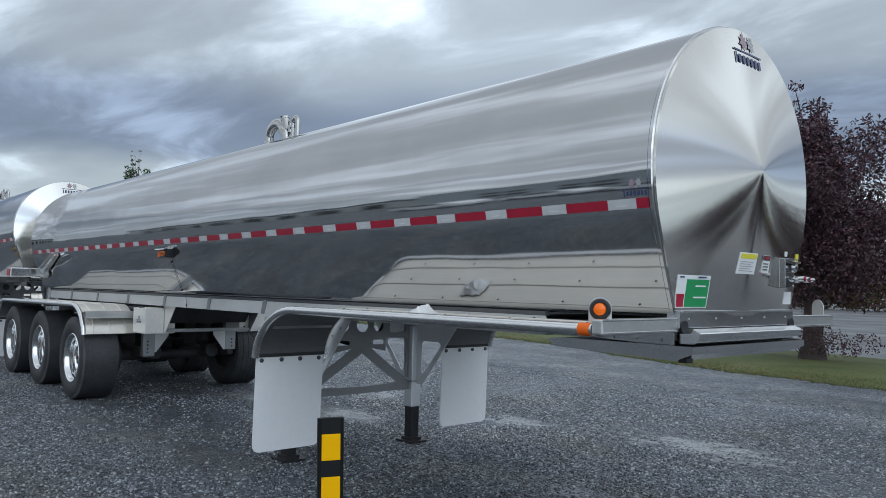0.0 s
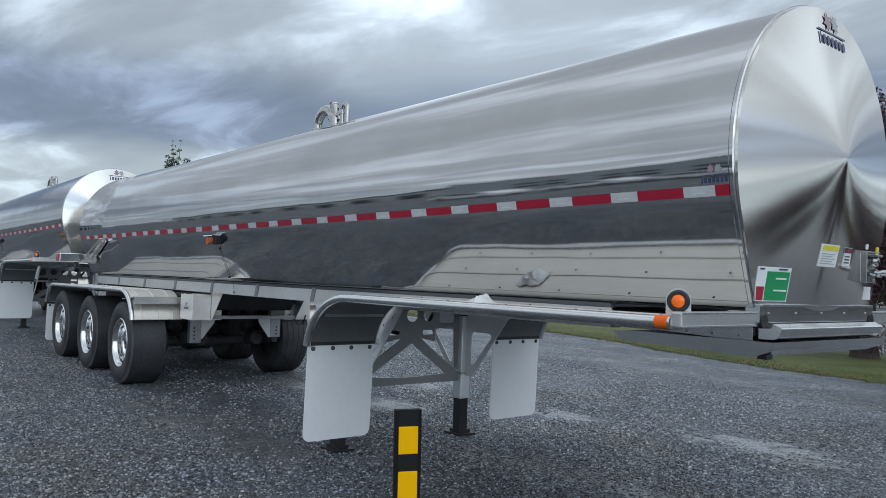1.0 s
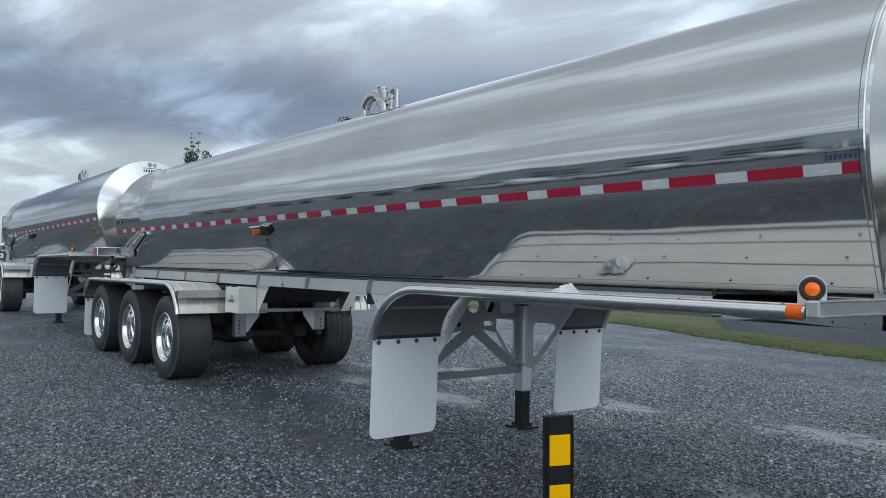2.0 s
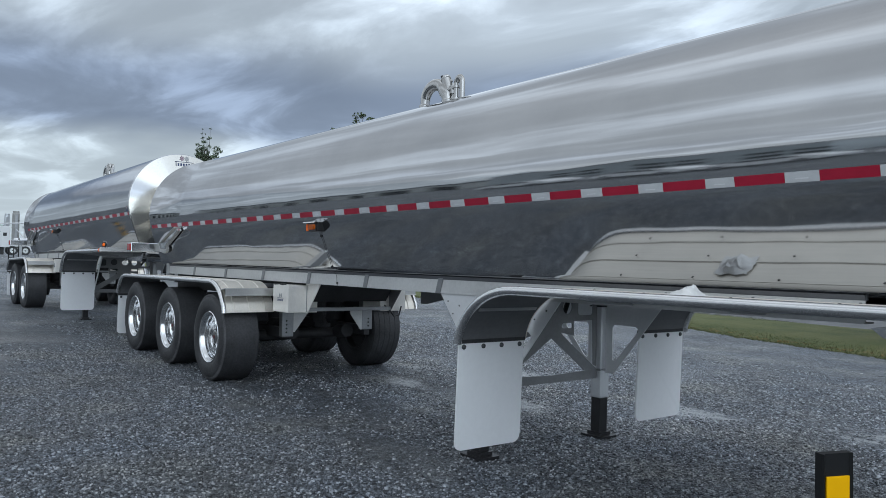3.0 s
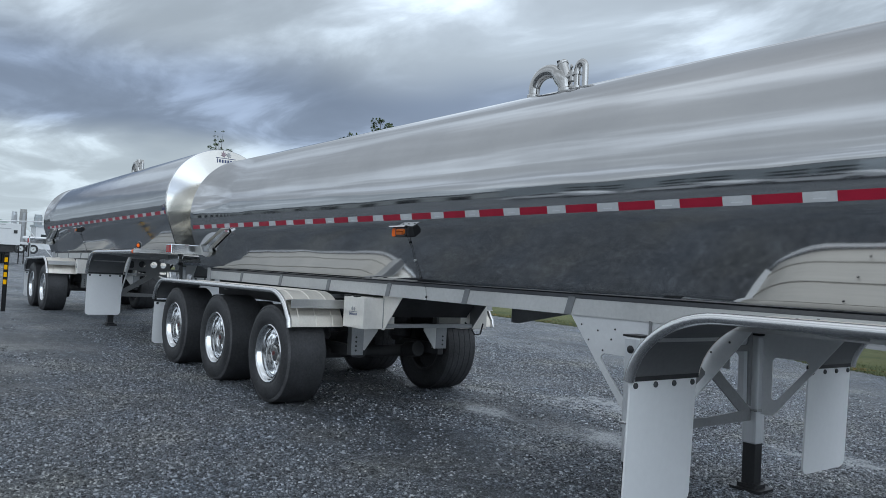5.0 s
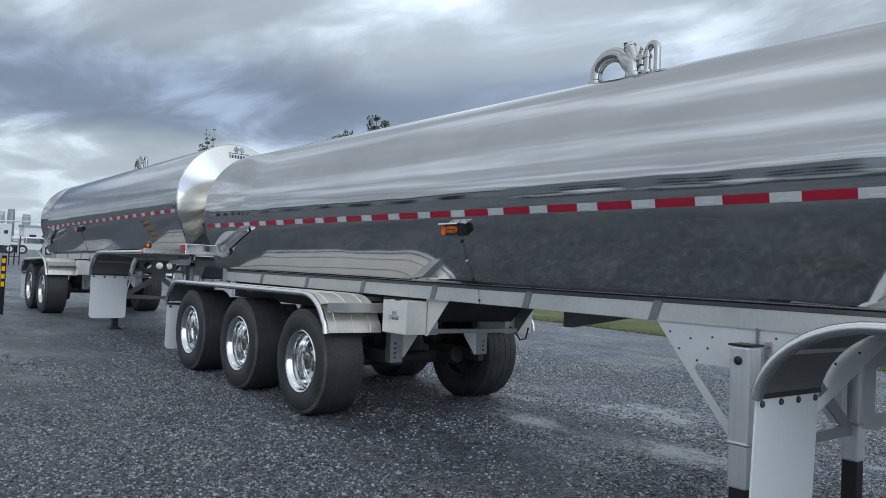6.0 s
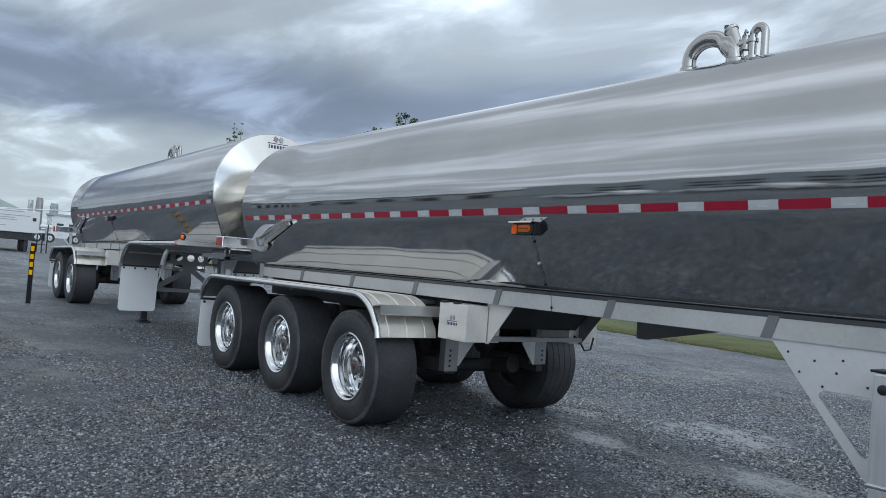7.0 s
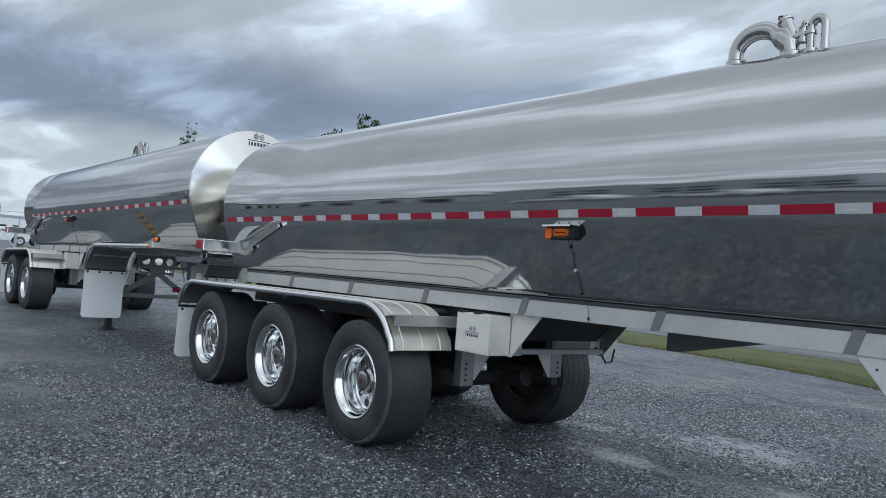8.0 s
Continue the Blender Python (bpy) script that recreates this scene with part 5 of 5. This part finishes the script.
def tree(name, label, x, y, tall, spread, low, leaf_mat, leaves, size, seed, trunk=0.16, category="tree", tops=9, fan=0.4, tuft=0.11, core=0):
    t = thing(name, label, category, pose(x, y, 0))
    rng = random.Random(seed)
    wood = bmesh.new()
    top = Vector((0.1, 0, tall * 0.72))
    stem = [(0.03 * math.sin(k), 0.03 * math.cos(2 * k), tall * 0.72 * k / 8) for k in range(9)]
    tube(wood, stem, [trunk * (1.35 if k == 0 else 1 - 0.1 * k) for k in range(9)], 12)
    tips = []
    for k in range(22):
        a, h = rng.uniform(0, 6.28), tall * rng.uniform(0.22, 0.70)
        reach = spread * rng.uniform(0.6, 1.0) * (1.0 - 0.55 * max(0, h / tall - 0.35))
        rise = tall * rng.uniform(0.08, 0.26)
        mid = Vector((0.45 * reach * math.cos(a), 0.45 * reach * math.sin(a), h + 0.35 * rise))
        end = Vector((reach * math.cos(a + 0.3), reach * math.sin(a + 0.3), h + rise))
        tube(wood, [(0, 0, h), mid, end], [trunk * 0.34, trunk * 0.2, 0.008], 7)
        tips += [(*mid.lerp(end, f), spread * rng.uniform(0.17, 0.34)) for f in (0.1, 0.4, 0.7, 1.0)]
        for q in range(2):
            b = mid.lerp(end, rng.uniform(0.2, 0.9))
            e2 = b + Vector((rng.uniform(-0.5, 0.5), rng.uniform(-0.5, 0.5), rng.uniform(0.1, 0.5))) * spread * 0.5
            tube(wood, [b, e2], [trunk * 0.12, 0.005], 5)
            tips.append((*e2, spread * rng.uniform(0.12, 0.25)))
    for k in range(tops):
        a = rng.uniform(0, 6.28)
        r = spread * rng.uniform(0, fan)
        e2 = Vector((r * math.cos(a), r * math.sin(a), tall * rng.uniform(0.86, 1.0)))
        tube(wood, [top * 0.9, e2], [trunk * 0.2, 0.006], 6)
        tips += [(*(top * 0.9).lerp(e2, f), spread * tuft * (1.7 - f)) for f in (0.4, 0.6, 0.8, 1.0)]
    tips += [(rng.uniform(-0.35, 0.35) * spread, rng.uniform(-0.35, 0.35) * spread, rng.uniform(low, 0.6 * tall), 0.2 * spread) for k in range(core)]
    tips = [c for c in tips if c[2] > low]
    part("trunk", wood, BARK, t, "dark rough trunk with limbs", True)
    vs, fs = leaf_cloud(tips, leaves, size, seed)
    me = bpy.data.meshes.new("crown")
    me.from_pydata(vs, [], fs)
    me.materials.append(leaf_mat)
    crown = new("crown", me)
    crown.parent = t
    return t


tree("purple_tree", "purple-leaved ornamental tree standing in the grass verge", -5.1, 13.4, 6.1, 2.6, 1.25, PURPLE_LEAF, 60000, 0.05, 3, 0.24, core=26)
for k, (px, py, h) in enumerate(((1.6, 12.3, 3.4), (6.2, 12.6, 3.6), (10.8, 12.4, 3.3))):
    tree("purple_tree", "smaller purple-leaved tree in the row along the verge", px, py, h, 1.75, 0.7, PURPLE_LEAF, 9000, 0.07, 40 + k, 0.14)
shoot = thing("tree_suckers", "purple leafy shoots round the foot of a tree", "shrub", pose(-5.1, 13.4, 0))
vs, fs = leaf_cloud([(-0.45, -0.3, 0.55, 0.42), (0.5, -0.35, 0.5, 0.45), (0.85, -0.2, 0.35, 0.25), (-0.75, -0.3, 0.4, 0.25), (0.1, -0.4, 0.85, 0.4), (-1.1, -0.2, 0.55, 0.3), (1.2, -0.2, 0.5, 0.35)], 1500, 0.034, 8)
me = bpy.data.meshes.new("foliage")
me.from_pydata(vs, [], fs)
me.materials.append(PURPLE_LEAF)
ob = new("foliage", me)
ob.parent = shoot
stems = bmesh.new()
for k in range(12):
    a = k * 2.4
    tube(stems, [(0.12 * math.cos(a), 0.12 * math.sin(a), 0.03), (0.4 * math.cos(a), 0.3 * math.sin(a) - 0.15, 0.4), (0.7 * math.cos(a), 0.35 * math.sin(a) - 0.25, 0.75)], [0.012, 0.008, 0.004], 5)
part("stems", stems, BARK, shoot)

tree("tall_tree", "tall slim green tree whose top shows over the tank", -92.0, 29.9, 16.2, 2.2, 5.0, HAZED_LEAF, 7800, 0.16, 27, 0.22, tops=7, fan=0.68, tuft=0.11)
tree("tall_tree", "broad green tree whose top shows over the tank", -48.4, 25.4, 11.9, 3.6, 3.0, GREEN_LEAF, 30000, 0.12, 22, 0.25, tops=22)


def hedge(name, label, x0, x1, y, tall, mat, count, seed):
    rng = random.Random(seed)
    cs = []
    x = x0
    while x < x1:
        r = tall * rng.uniform(0.35, 0.6)
        cs.append((x, y + rng.uniform(-1, 1), r * 0.8, r))
        cs.append((x + r * 0.5, y + rng.uniform(-1, 1), tall * rng.uniform(0.5, 0.85), r * 0.6))
        x += r * 1.1
    vs, fs = leaf_cloud(cs, count, 0.16, seed, 0.9)
    me = bpy.data.meshes.new(name)
    me.from_pydata(vs, [], fs)
    me.materials.append(mat)
    return tagged(new(name, me), label, "bushes", kind="stuff")


tagged(fallen_leaves(), "straw-coloured and rusty fallen leaves along the verge's edge", "leaves", kind="stuff")
hedge("far_bushes", "rusty autumn bushes along the far side of the road", -60, 30, 68, 3.6, RUSTY_LEAF, 70000, 31)
hedge("far_woods", "dark green far woods behind the road", -140, 70, 98, 9.0, GREEN_LEAF, 90000, 32)

# ---- the rest of the yard and the far plant ----
SIDING = plain("blue_grey_siding", (0.40, 0.44, 0.46), 0.6, 0, 0.06, 1.5)
PALE_WALL = plain("pale_wall", (0.55, 0.57, 0.56), 0.65, 0, 0.06, 1.5)
SLATE = plain("dark_roofing", (0.05, 0.065, 0.085), 0.5, 0, 0.1, 2)
PANE = plain("dark_window_glass", (0.025, 0.03, 0.034), 0.08, 0, 0.1, 3)
CAR_WHITE = plain("white_car_paint", (0.78, 0.79, 0.80), 0.22, 0, 0.02, 3, coat=0.6)
CONCRETE = plain("concrete", (0.36, 0.36, 0.35), 0.8, 0, 0.12, 3, 0.3, 30)
SILO = plain("silo_sheet", (0.50, 0.53, 0.55), 0.4, 0.5, 0.1, 2)
MINT = plain("pale_green_roof", (0.45, 0.55, 0.50), 0.6, 0, 0.08, 2)


def building(label, x0, x1, y0, y1, tall, wall, windows, doors=(), fascia=0.5):
    """A long hall that faces +y, with openings set into its front wall."""
    t = thing("hall", label, "building", pose(x0, y0, 0))
    lx, ly = x1 - x0, y1 - y0
    body = bmesh.new()
    box(body, 0, lx, -ly, -0.25, 0, tall)
    part("wall", body, wall, t)
    # front skin in bays round the openings
    holes = sorted([(a, b, c, d) for a, b, c, d in windows] + [(a, b, 0.0, d) for a, b, d in doors])
    skin = bmesh.new()
    xs = sorted({0.0, lx, *[h[0] for h in holes], *[h[1] for h in holes]})
    for a, b in zip(xs, xs[1:]):
        mid = (a + b) / 2
        cuts = sorted((h[2], h[3]) for h in holes if h[0] <= mid <= h[1])
        z = 0.0
        for c, d in cuts:
            if c > z:
                box(skin, a, b, -0.249, 0, z, c)
            z = d
        box(skin, a, b, -0.249, 0, z, tall)
    part("front_wall", skin, wall, t)
    for a, b, c, d in windows:
        wn = part("window", box(bmesh.new(), a, b, -0.20, -0.17, c, d), PANE, t)
        part("sill", box(bmesh.new(), a - 0.05, b + 0.05, -0.1, 0.06, c - 0.08, c - 0.004), CONCRETE, wn)
    for a, b, d in doors:
        part("door", box(bmesh.new(), a, b, -0.20, -0.16, 0, d), PANE, t)
    part("roof", box(bmesh.new(), -0.3, lx + 0.3, -ly - 0.3, 0.35, tall + 0.004, tall + fascia), SLATE, t)
    return t


wins = []
for a in (7.8, 17.4, 26.0):
    for q in (0.0, 3.3):
        wins += [(a + q, a + q + 2.7, 1.0, 2.0), (a + q, a + q + 2.7, 2.9, 3.8)]
building("long blue-grey metal-clad hall with paired dark windows", -54, -22, -45, -33, 6.6, SIDING, wins, (), 0.18)
building("pale low workshop with wide dark doors and dark roof edge", -135, -54.5, -47, -35, 4.4, PALE_WALL, [], [(6 + 9 * k, 11 + 9 * k, 3.2) for k in range(8)], 0.9)
building("low pale building at the far end of the yard", -16, 14, -52, -40, 3.8, PALE_WALL, [(4, 7, 1, 2.2), (10, 13, 1, 2.2), (18, 21, 1, 2.2)], (), 0.3)


def car(m):
    t = thing("parked_car", "white parked car with dark side windows", "car", m, "cars parked in the yard")
    body = bmesh.new()
    outline = [(-2.2, 0.32), (-2.25, 0.6), (-2.15, 0.86), (-1.2, 0.95), (-0.75, 1.28), (-0.45, 1.42), (0.9, 1.44), (1.55, 1.25), (1.95, 1.0), (2.2, 0.92), (2.25, 0.5), (2.15, 0.3)]
    prism(body, outline, lambda u, v, w_: (u, w_ * (1 - 0.16 * max(0, v - 0.9)), v), -0.88, 0.88)
    bmesh.ops.bevel(body, geom=list(body.edges), offset=0.04, segments=2, affect="EDGES")
    part("body", body, CAR_WHITE, t, "", True)
    for side in (-1, 1):
        part("side_window", prism(bmesh.new(), [(-0.95, 0.98), (-0.55, 1.32), (0.85, 1.34), (1.4, 1.02)], lambda u, v, w_: (u, side * (w_ - 0.135 * max(0, v - 0.9)), v), 0.875, 0.888), PANE, t)
        for x in (-1.38, 1.38):
            wh = part("wheel", tube(bmesh.new(), [(x, side * 0.68, 0.32), (x, side * 0.89, 0.32)], 0.33, 20), RUBBER, t, "", True)
            part("rim", tube(bmesh.new(), [(x, side * 0.885, 0.32), (x, side * 0.895, 0.32)], 0.2, 16), CHROME, wh)
    return t


first_car = car(pose(-21.5, -18.6, 0, 0, 0, 4))
for k in range(1, 7):
    copy_thing(first_car, pose(-21.5 + 5.3 * k + 0.4 * math.sin(k * 2.1), -18.6 - 0.5 * math.sin(k * 1.3), 0, 0, 0, 4 + 3 * math.sin(k)))

# sign, fence and plant beyond the second trailer
van = thing("box_trailer", "white box trailer with printed lines parked far down the yard", "trailer", pose(-53, 0.4, 0))
part("box", boxed(-7.0, 0.0, -1.7, 2.8, 1.15, 2.45, bevel=0.03), PAPER, van)
for k, (yy, wd, zz) in enumerate(((0.6, 1.7, 2.36), (1.4, 1.1, 2.12), (0.2, 1.6, 1.98), (0.5, 1.4, 1.86), (0.1, 1.2, 1.50))):
    part("text_bar", boxed(0.001, 0.006, yy - wd, yy + wd * 0.8, zz - 0.022, zz + 0.022, bevel=0.0), GALV, van)
part("emblem_patch", boxed(0.001, 0.008, 2.42, 2.62, 1.85, 2.05, bevel=0.0), GREASE, van)
part("frame", boxed(-6.9, -0.1, -1.4, 2.5, 0.70, 1.146, bevel=0.02), GREASE, van)
for yy in (-1.5, 2.1):
    for xx in (-1.2, -2.3):
        part("wheel", tube(bmesh.new(), [(xx, yy, 0.42), (xx, yy + 0.3, 0.42)], 0.43, 20), RUBBER, van, "", True)
    part("support", boxed(-0.35, -0.2, yy, yy + 0.15, -0.01, 0.72), GREASE, van)
fence = thing("yard_fence", "dark tubular fence panel standing beside a box trailer", "fence", pose(-54, 3.3, 0))
for yy in (0.0, 0.28, 0.55):
    part("post", tube(bmesh.new(), [(0, yy, -0.02), (0, yy, 1.75 if yy > 0.5 else 1.2)], 0.035, 8), GREASE, fence)
for zz in (0.5, 1.15):
    part("rail", tube(bmesh.new(), [(0, 0.0, zz), (0, 0.55, zz)], 0.02, 8), GREASE, fence)

gantry = thing("pipe_gantry", "long pale pipe on slim posts at the far plant", "pipe", pose(-120, 0, 0))
part("pipe", tube(bmesh.new(), [(0, -2, 3.75), (0, 8.5, 3.75), (0, 16, 4.2), (0, 24, 4.4)], 0.085, 10), CAR_WHITE, gantry, "", True)
for yy in (0.0, 6.0, 12.0, 18.0, 23.5):
    part("post", tube(bmesh.new(), [(0, yy, -0.02), (0, yy, 3.74)], 0.07, 8), GALV, gantry)
lying = thing("lying_tank", "white lying storage tank on cradles", "tank", pose(-75, 0, 0))
part("drum", ring(bmesh.new(), [(0.0, 6.6), (0.11, 6.65), (0.15, 6.8), (0.15, 9.5), (0.11, 9.65), (0.0, 9.7)], lambda a, u, v: (u, a, 1.68 + v), 20), CAR_WHITE, lying, "", True)
for yy in (7.2, 9.1):
    part("cradle", boxed(-0.12, 0.12, yy - 0.1, yy + 0.1, -0.01, 1.55), GALV, lying)


def silo(label, x, y, r, tall, mat):
    t = thing("silo", label, "silo", pose(x, y, 0))
    part("drum", ring(bmesh.new(), [(r, 0), (r, tall * 0.93), (r * 0.9, tall * 0.94), (r * 0.88, tall), (0.0, tall)], lambda a, u, v: (u, v, a), 28), mat, t, "", True)
    for k in range(4):
        part("hoop", ring(bmesh.new(), [(r, 0), (r + 0.06, 0.02), (r + 0.06, 0.12), (r, 0.14)], lambda a, u, v: (u, v, tall * (0.15 + 0.2 * k) + a), 28), mat, t, "", True)
    part("ladder", boxed(r, r + 0.12, -0.25, 0.25, 0, tall * 0.9), GALV, t)
    return t


silo("slim pale silo of a far plant", -190, 22.2, 0.55, 7.5, SILO)
silo("slim grey tower silo of a far plant", -188, 23.6, 0.72, 8.1, CONCRETE)
silo("short blue-grey silo of a far plant", -186, 26.2, 0.82, 7.1, SIDING)
plant = thing("plant_hall", "white plant hall with pale green roof", "building", pose(-170, 0, 0))
part("wall", boxed(-10, 0, -6, 19, 0, 4.2, bevel=0.0), PALE_WALL, plant)
roof = prism(bmesh.new(), [(-6.5, 4.2), (9.5, 8.2), (19.5, 4.2)], lambda u, v, w_: (w_, u, v), -10.4, 0.4)
part("roof", roof, MINT, plant)
for k in range(5):
    part("window", boxed(0.0, 0.05, -4 + 3.6 * k, -2 + 3.6 * k, 1.0, 2.2, bevel=0.0), PANE, plant)
def chassis(m):
    """A bare trailer chassis with its wheels, seen from its side."""
    t = thing("bare_chassis", "bare trailer chassis with pale beams and dark wheels", "chassis", m, "chassis stored at the far end")
    for xx in (-0.5, 0.5):
        part("beam", boxed(xx - 0.06, xx + 0.06, -3.2, 3.2, 0.98, 1.25, bevel=0.01), CAR_WHITE, t)
    for yy in (-2.8, -1.6, -0.2, 1.2, 2.8):
        part("cross_member", boxed(-0.436, 0.436, yy - 0.05, yy + 0.05, 1.02, 1.18, bevel=0.01), GALV, t)
    for yy in (-1.7, -0.45, 2.2):
        part("axle", tube(bmesh.new(), [(-1.0, yy, 0.5), (1.0, yy, 0.5)], 0.07, 10), GREASE, t)
        part("spring_box", boxed(-0.62, -0.40, yy - 0.3, yy + 0.3, 0.56, 0.978, bevel=0.01), GREASE, t)
        for xx in (-0.85, 0.85):
            wh = part("wheel", tube(bmesh.new(), [(xx - 0.14, yy, 0.5), (xx + 0.14, yy, 0.5)], 0.51, 24), RUBBER, t, "", True)
            part("rim", tube(bmesh.new(), [(xx + 0.141, yy, 0.5), (xx + 0.15, yy, 0.5)], 0.29, 20), DISC, wh, "", True)
    return t


first_chassis = chassis(pose(-97, 11.4, 0))
copy_thing(first_chassis, pose(-103, 18.3, 0, 0, 0, 3))
cabin = thing("site_cabin", "small white building with dark windows beside the far plant", "building", pose(-150, 0, 0))
part("wall", boxed(-5, 0, 20.0, 27.0, 0, 3.9, bevel=0.0), CAR_WHITE, cabin)
part("roof", boxed(-5.2, 0.2, 19.8, 27.2, 3.904, 4.25, bevel=0.02), SIDING, cabin)
for yy in (20.8, 22.8, 24.8):
    part("window", boxed(0.0, 0.05, yy, yy + 1.1, 1.5, 2.6, bevel=0.0), PANE, cabin)
pole = thing("leaning_mast", "slim pale mast leaning over parked trailers", "mast", pose(-62, 0, 0))
part("tube", tube(bmesh.new(), [(0.5, 6.9, -0.02), (0.5, 4.8, 2.40)], 0.03, 8), CAR_WHITE, pole)

# ---- small things ----
def rag():
    """A crumpled white cloth lying on the fender."""
    bm = bmesh.new()
    n = 14
    rows = []
    for i in range(n + 1):
        rows.append([])
        for j in range(n + 1):
            u, v = i / n - 0.5, j / n - 0.5
            edge = max(0.0, 1 - 4 * (u * u + v * v))
            h = 0.004 + edge * (0.022 + 0.045 * abs(noise.noise(Vector((u * 4, v * 4, 3.3)))) + 0.03 * noise.noise(Vector((u * 9, v * 9, 1.1)))) + 0.03 * edge * math.exp(-((u - 0.1) ** 2) * 60)
            rows[-1].append(bm.verts.new((0.26 * u + 0.02 * noise.noise(Vector((u * 5, v * 5, 0))), 0.20 * v + 0.02 * noise.noise(Vector((u * 5, v * 5, 9))), max(0.003, h))))
    for i in range(n):
        for j in range(n):
            bm.faces.new((rows[i][j], rows[i + 1][j], rows[i + 1][j + 1], rows[i][j + 1]))
    low = bmesh.ops.extrude_face_region(bm, geom=list(bm.faces))
    for v in low["geom"]:
        if isinstance(v, bmesh.types.BMVert):
            v.co.z -= 0.003
    return bm


cloth = part("cleaning_cloth", rag(), CLOTH, None, "", True)
cloth.location = (-1.735, -0.85, 1.356)
cloth.scale = (0.8, 0.8, 0.9)
tagged(cloth, "crumpled white cleaning cloth lying on the fender", "cloth")


def pebbles():
    """Flat-topped crushed stones over the part of the yard nearest the walk, thinning out on the patches of mud and
    painted shade and farther off.
    """
    rng = np.random.default_rng(11)
    n = 900000
    x, y = rng.uniform(-21.0, 2.8, n), rng.uniform(-5.0, 9.2, n)

    def within(spots):
        f = np.full(n, -3.0)
        for cx, cy, rx, ry in spots:
            f = np.maximum(f, 1 - ((x - cx) / rx) ** 2 - ((y - cy) / ry) ** 2)
        return f

    drift = np.sin(x * 3.1 + 1.3 * np.sin(y * 2.2 + 1.0)) * np.sin(y * 6.3 + 2.0 * np.sin(x * 1.1)) + 0.6 * np.sin(x * 7.7 + y * 2.0) * np.sin(y * 11.0 - x)
    off = np.hypot(np.clip(np.abs(x + 3.5) - 5.0, 0, None), np.clip(y + 1.0, 0, None))
    thin = 1.1 * np.clip((-x - 11) / 10, 0, 1) + 1.0 * np.clip((y - 4.5) / 4.7, 0, 1)
    keep = rng.uniform(-0.8, 0.7, n) < 0.26 * drift + 0.30 - 0.075 * off - thin - np.clip((within(BARE) + 0.5) * 0.8, 0, 0.62) - np.clip((within(MUD_SHADE) + 0.3) * 0.9, 0, 0.85)
    x, y = x[keep], y[keep]
    n = len(x)
    s = rng.uniform(0.005, 0.0115, n) * np.where(rng.uniform(0, 1, n) > 0.965, 1.4, 1.0)
    rise = 0.065 * np.clip(np.minimum((-x - 5.6) / 1.4, (x + 25.0) / 2.0), 0, 1) * np.exp(-(((y - 1.1) / 0.7) ** 2))
    a = rng.uniform(0, 6.28, n)
    base = np.array([(1, 0), (-0.5, 0.87), (-0.5, -0.87)], float)
    out = np.zeros((n, 6, 3))
    out[:, :3, :2] = base + rng.uniform(-0.4, 0.4, (n, 3, 2))
    out[:, :3, 2] = -0.6
    out[:, 3:, :2] = out[:, :3, :2] * 0.74 + rng.uniform(-0.12, 0.12, (n, 3, 2))
    tilt = rng.uniform(-0.5, 0.5, (n, 1, 2))
    out[:, 3:, 2] = 0.45 + (out[:, 3:, :2] * tilt).sum(-1) + rng.uniform(-0.1, 0.1, (n, 3))
    out *= s[:, None, None] * np.array([1.45, 1.05, 0.75])
    c, q = np.cos(a)[:, None], np.sin(a)[:, None]
    px, py = out[..., 0] * c - out[..., 1] * q, out[..., 0] * q + out[..., 1] * c
    verts = np.stack([px + x[:, None], py + y[:, None], out[..., 2] + (s * 0.2 + 0.004 + rise)[:, None]], -1).reshape(-1, 3)
    tri = np.array([(0, 1, 4), (0, 4, 3), (1, 2, 5), (1, 5, 4), (2, 0, 3), (2, 3, 5), (3, 4, 5)])
    faces = (tri[None] + 6 * np.arange(n)[:, None, None]).reshape(-1)
    me = bpy.data.meshes.new("loose_gravel")
    me.vertices.add(len(verts))
    me.vertices.foreach_set("co", verts.astype(np.float32).reshape(-1))
    me.loops.add(len(faces))
    me.loops.foreach_set("vertex_index", faces.astype(np.int32))
    me.polygons.add(len(faces) // 3)
    me.polygons.foreach_set("loop_start", np.arange(0, len(faces), 3, dtype=np.int32))
    me.update(calc_edges=True)
    m, nn, b = material("loose_stone")
    nn.put(b, "Base Color", nn.mix(1.0, nn.ramp(nn.add("ShaderNodeNewGeometry").outputs["Random Per Island"], [(0.0, (0.014, 0.0155, 0.019)), (0.38, (0.056, 0.062, 0.070)), (0.76, (0.17, 0.185, 0.20)), (1.0, (0.46, 0.475, 0.49))]), yard_tone(nn, nn.add("ShaderNodeTexCoord").outputs["Object"]), "MULTIPLY"))
    nn.put(b, "Roughness", 0.30)
    nn.put(b, "Specular IOR Level", 0.6)
    me.materials.append(m)
    return new("loose_gravel", me)


tagged(pebbles(), "loose grey crushed stones strewn over the yard", "gravel", kind="stuff")
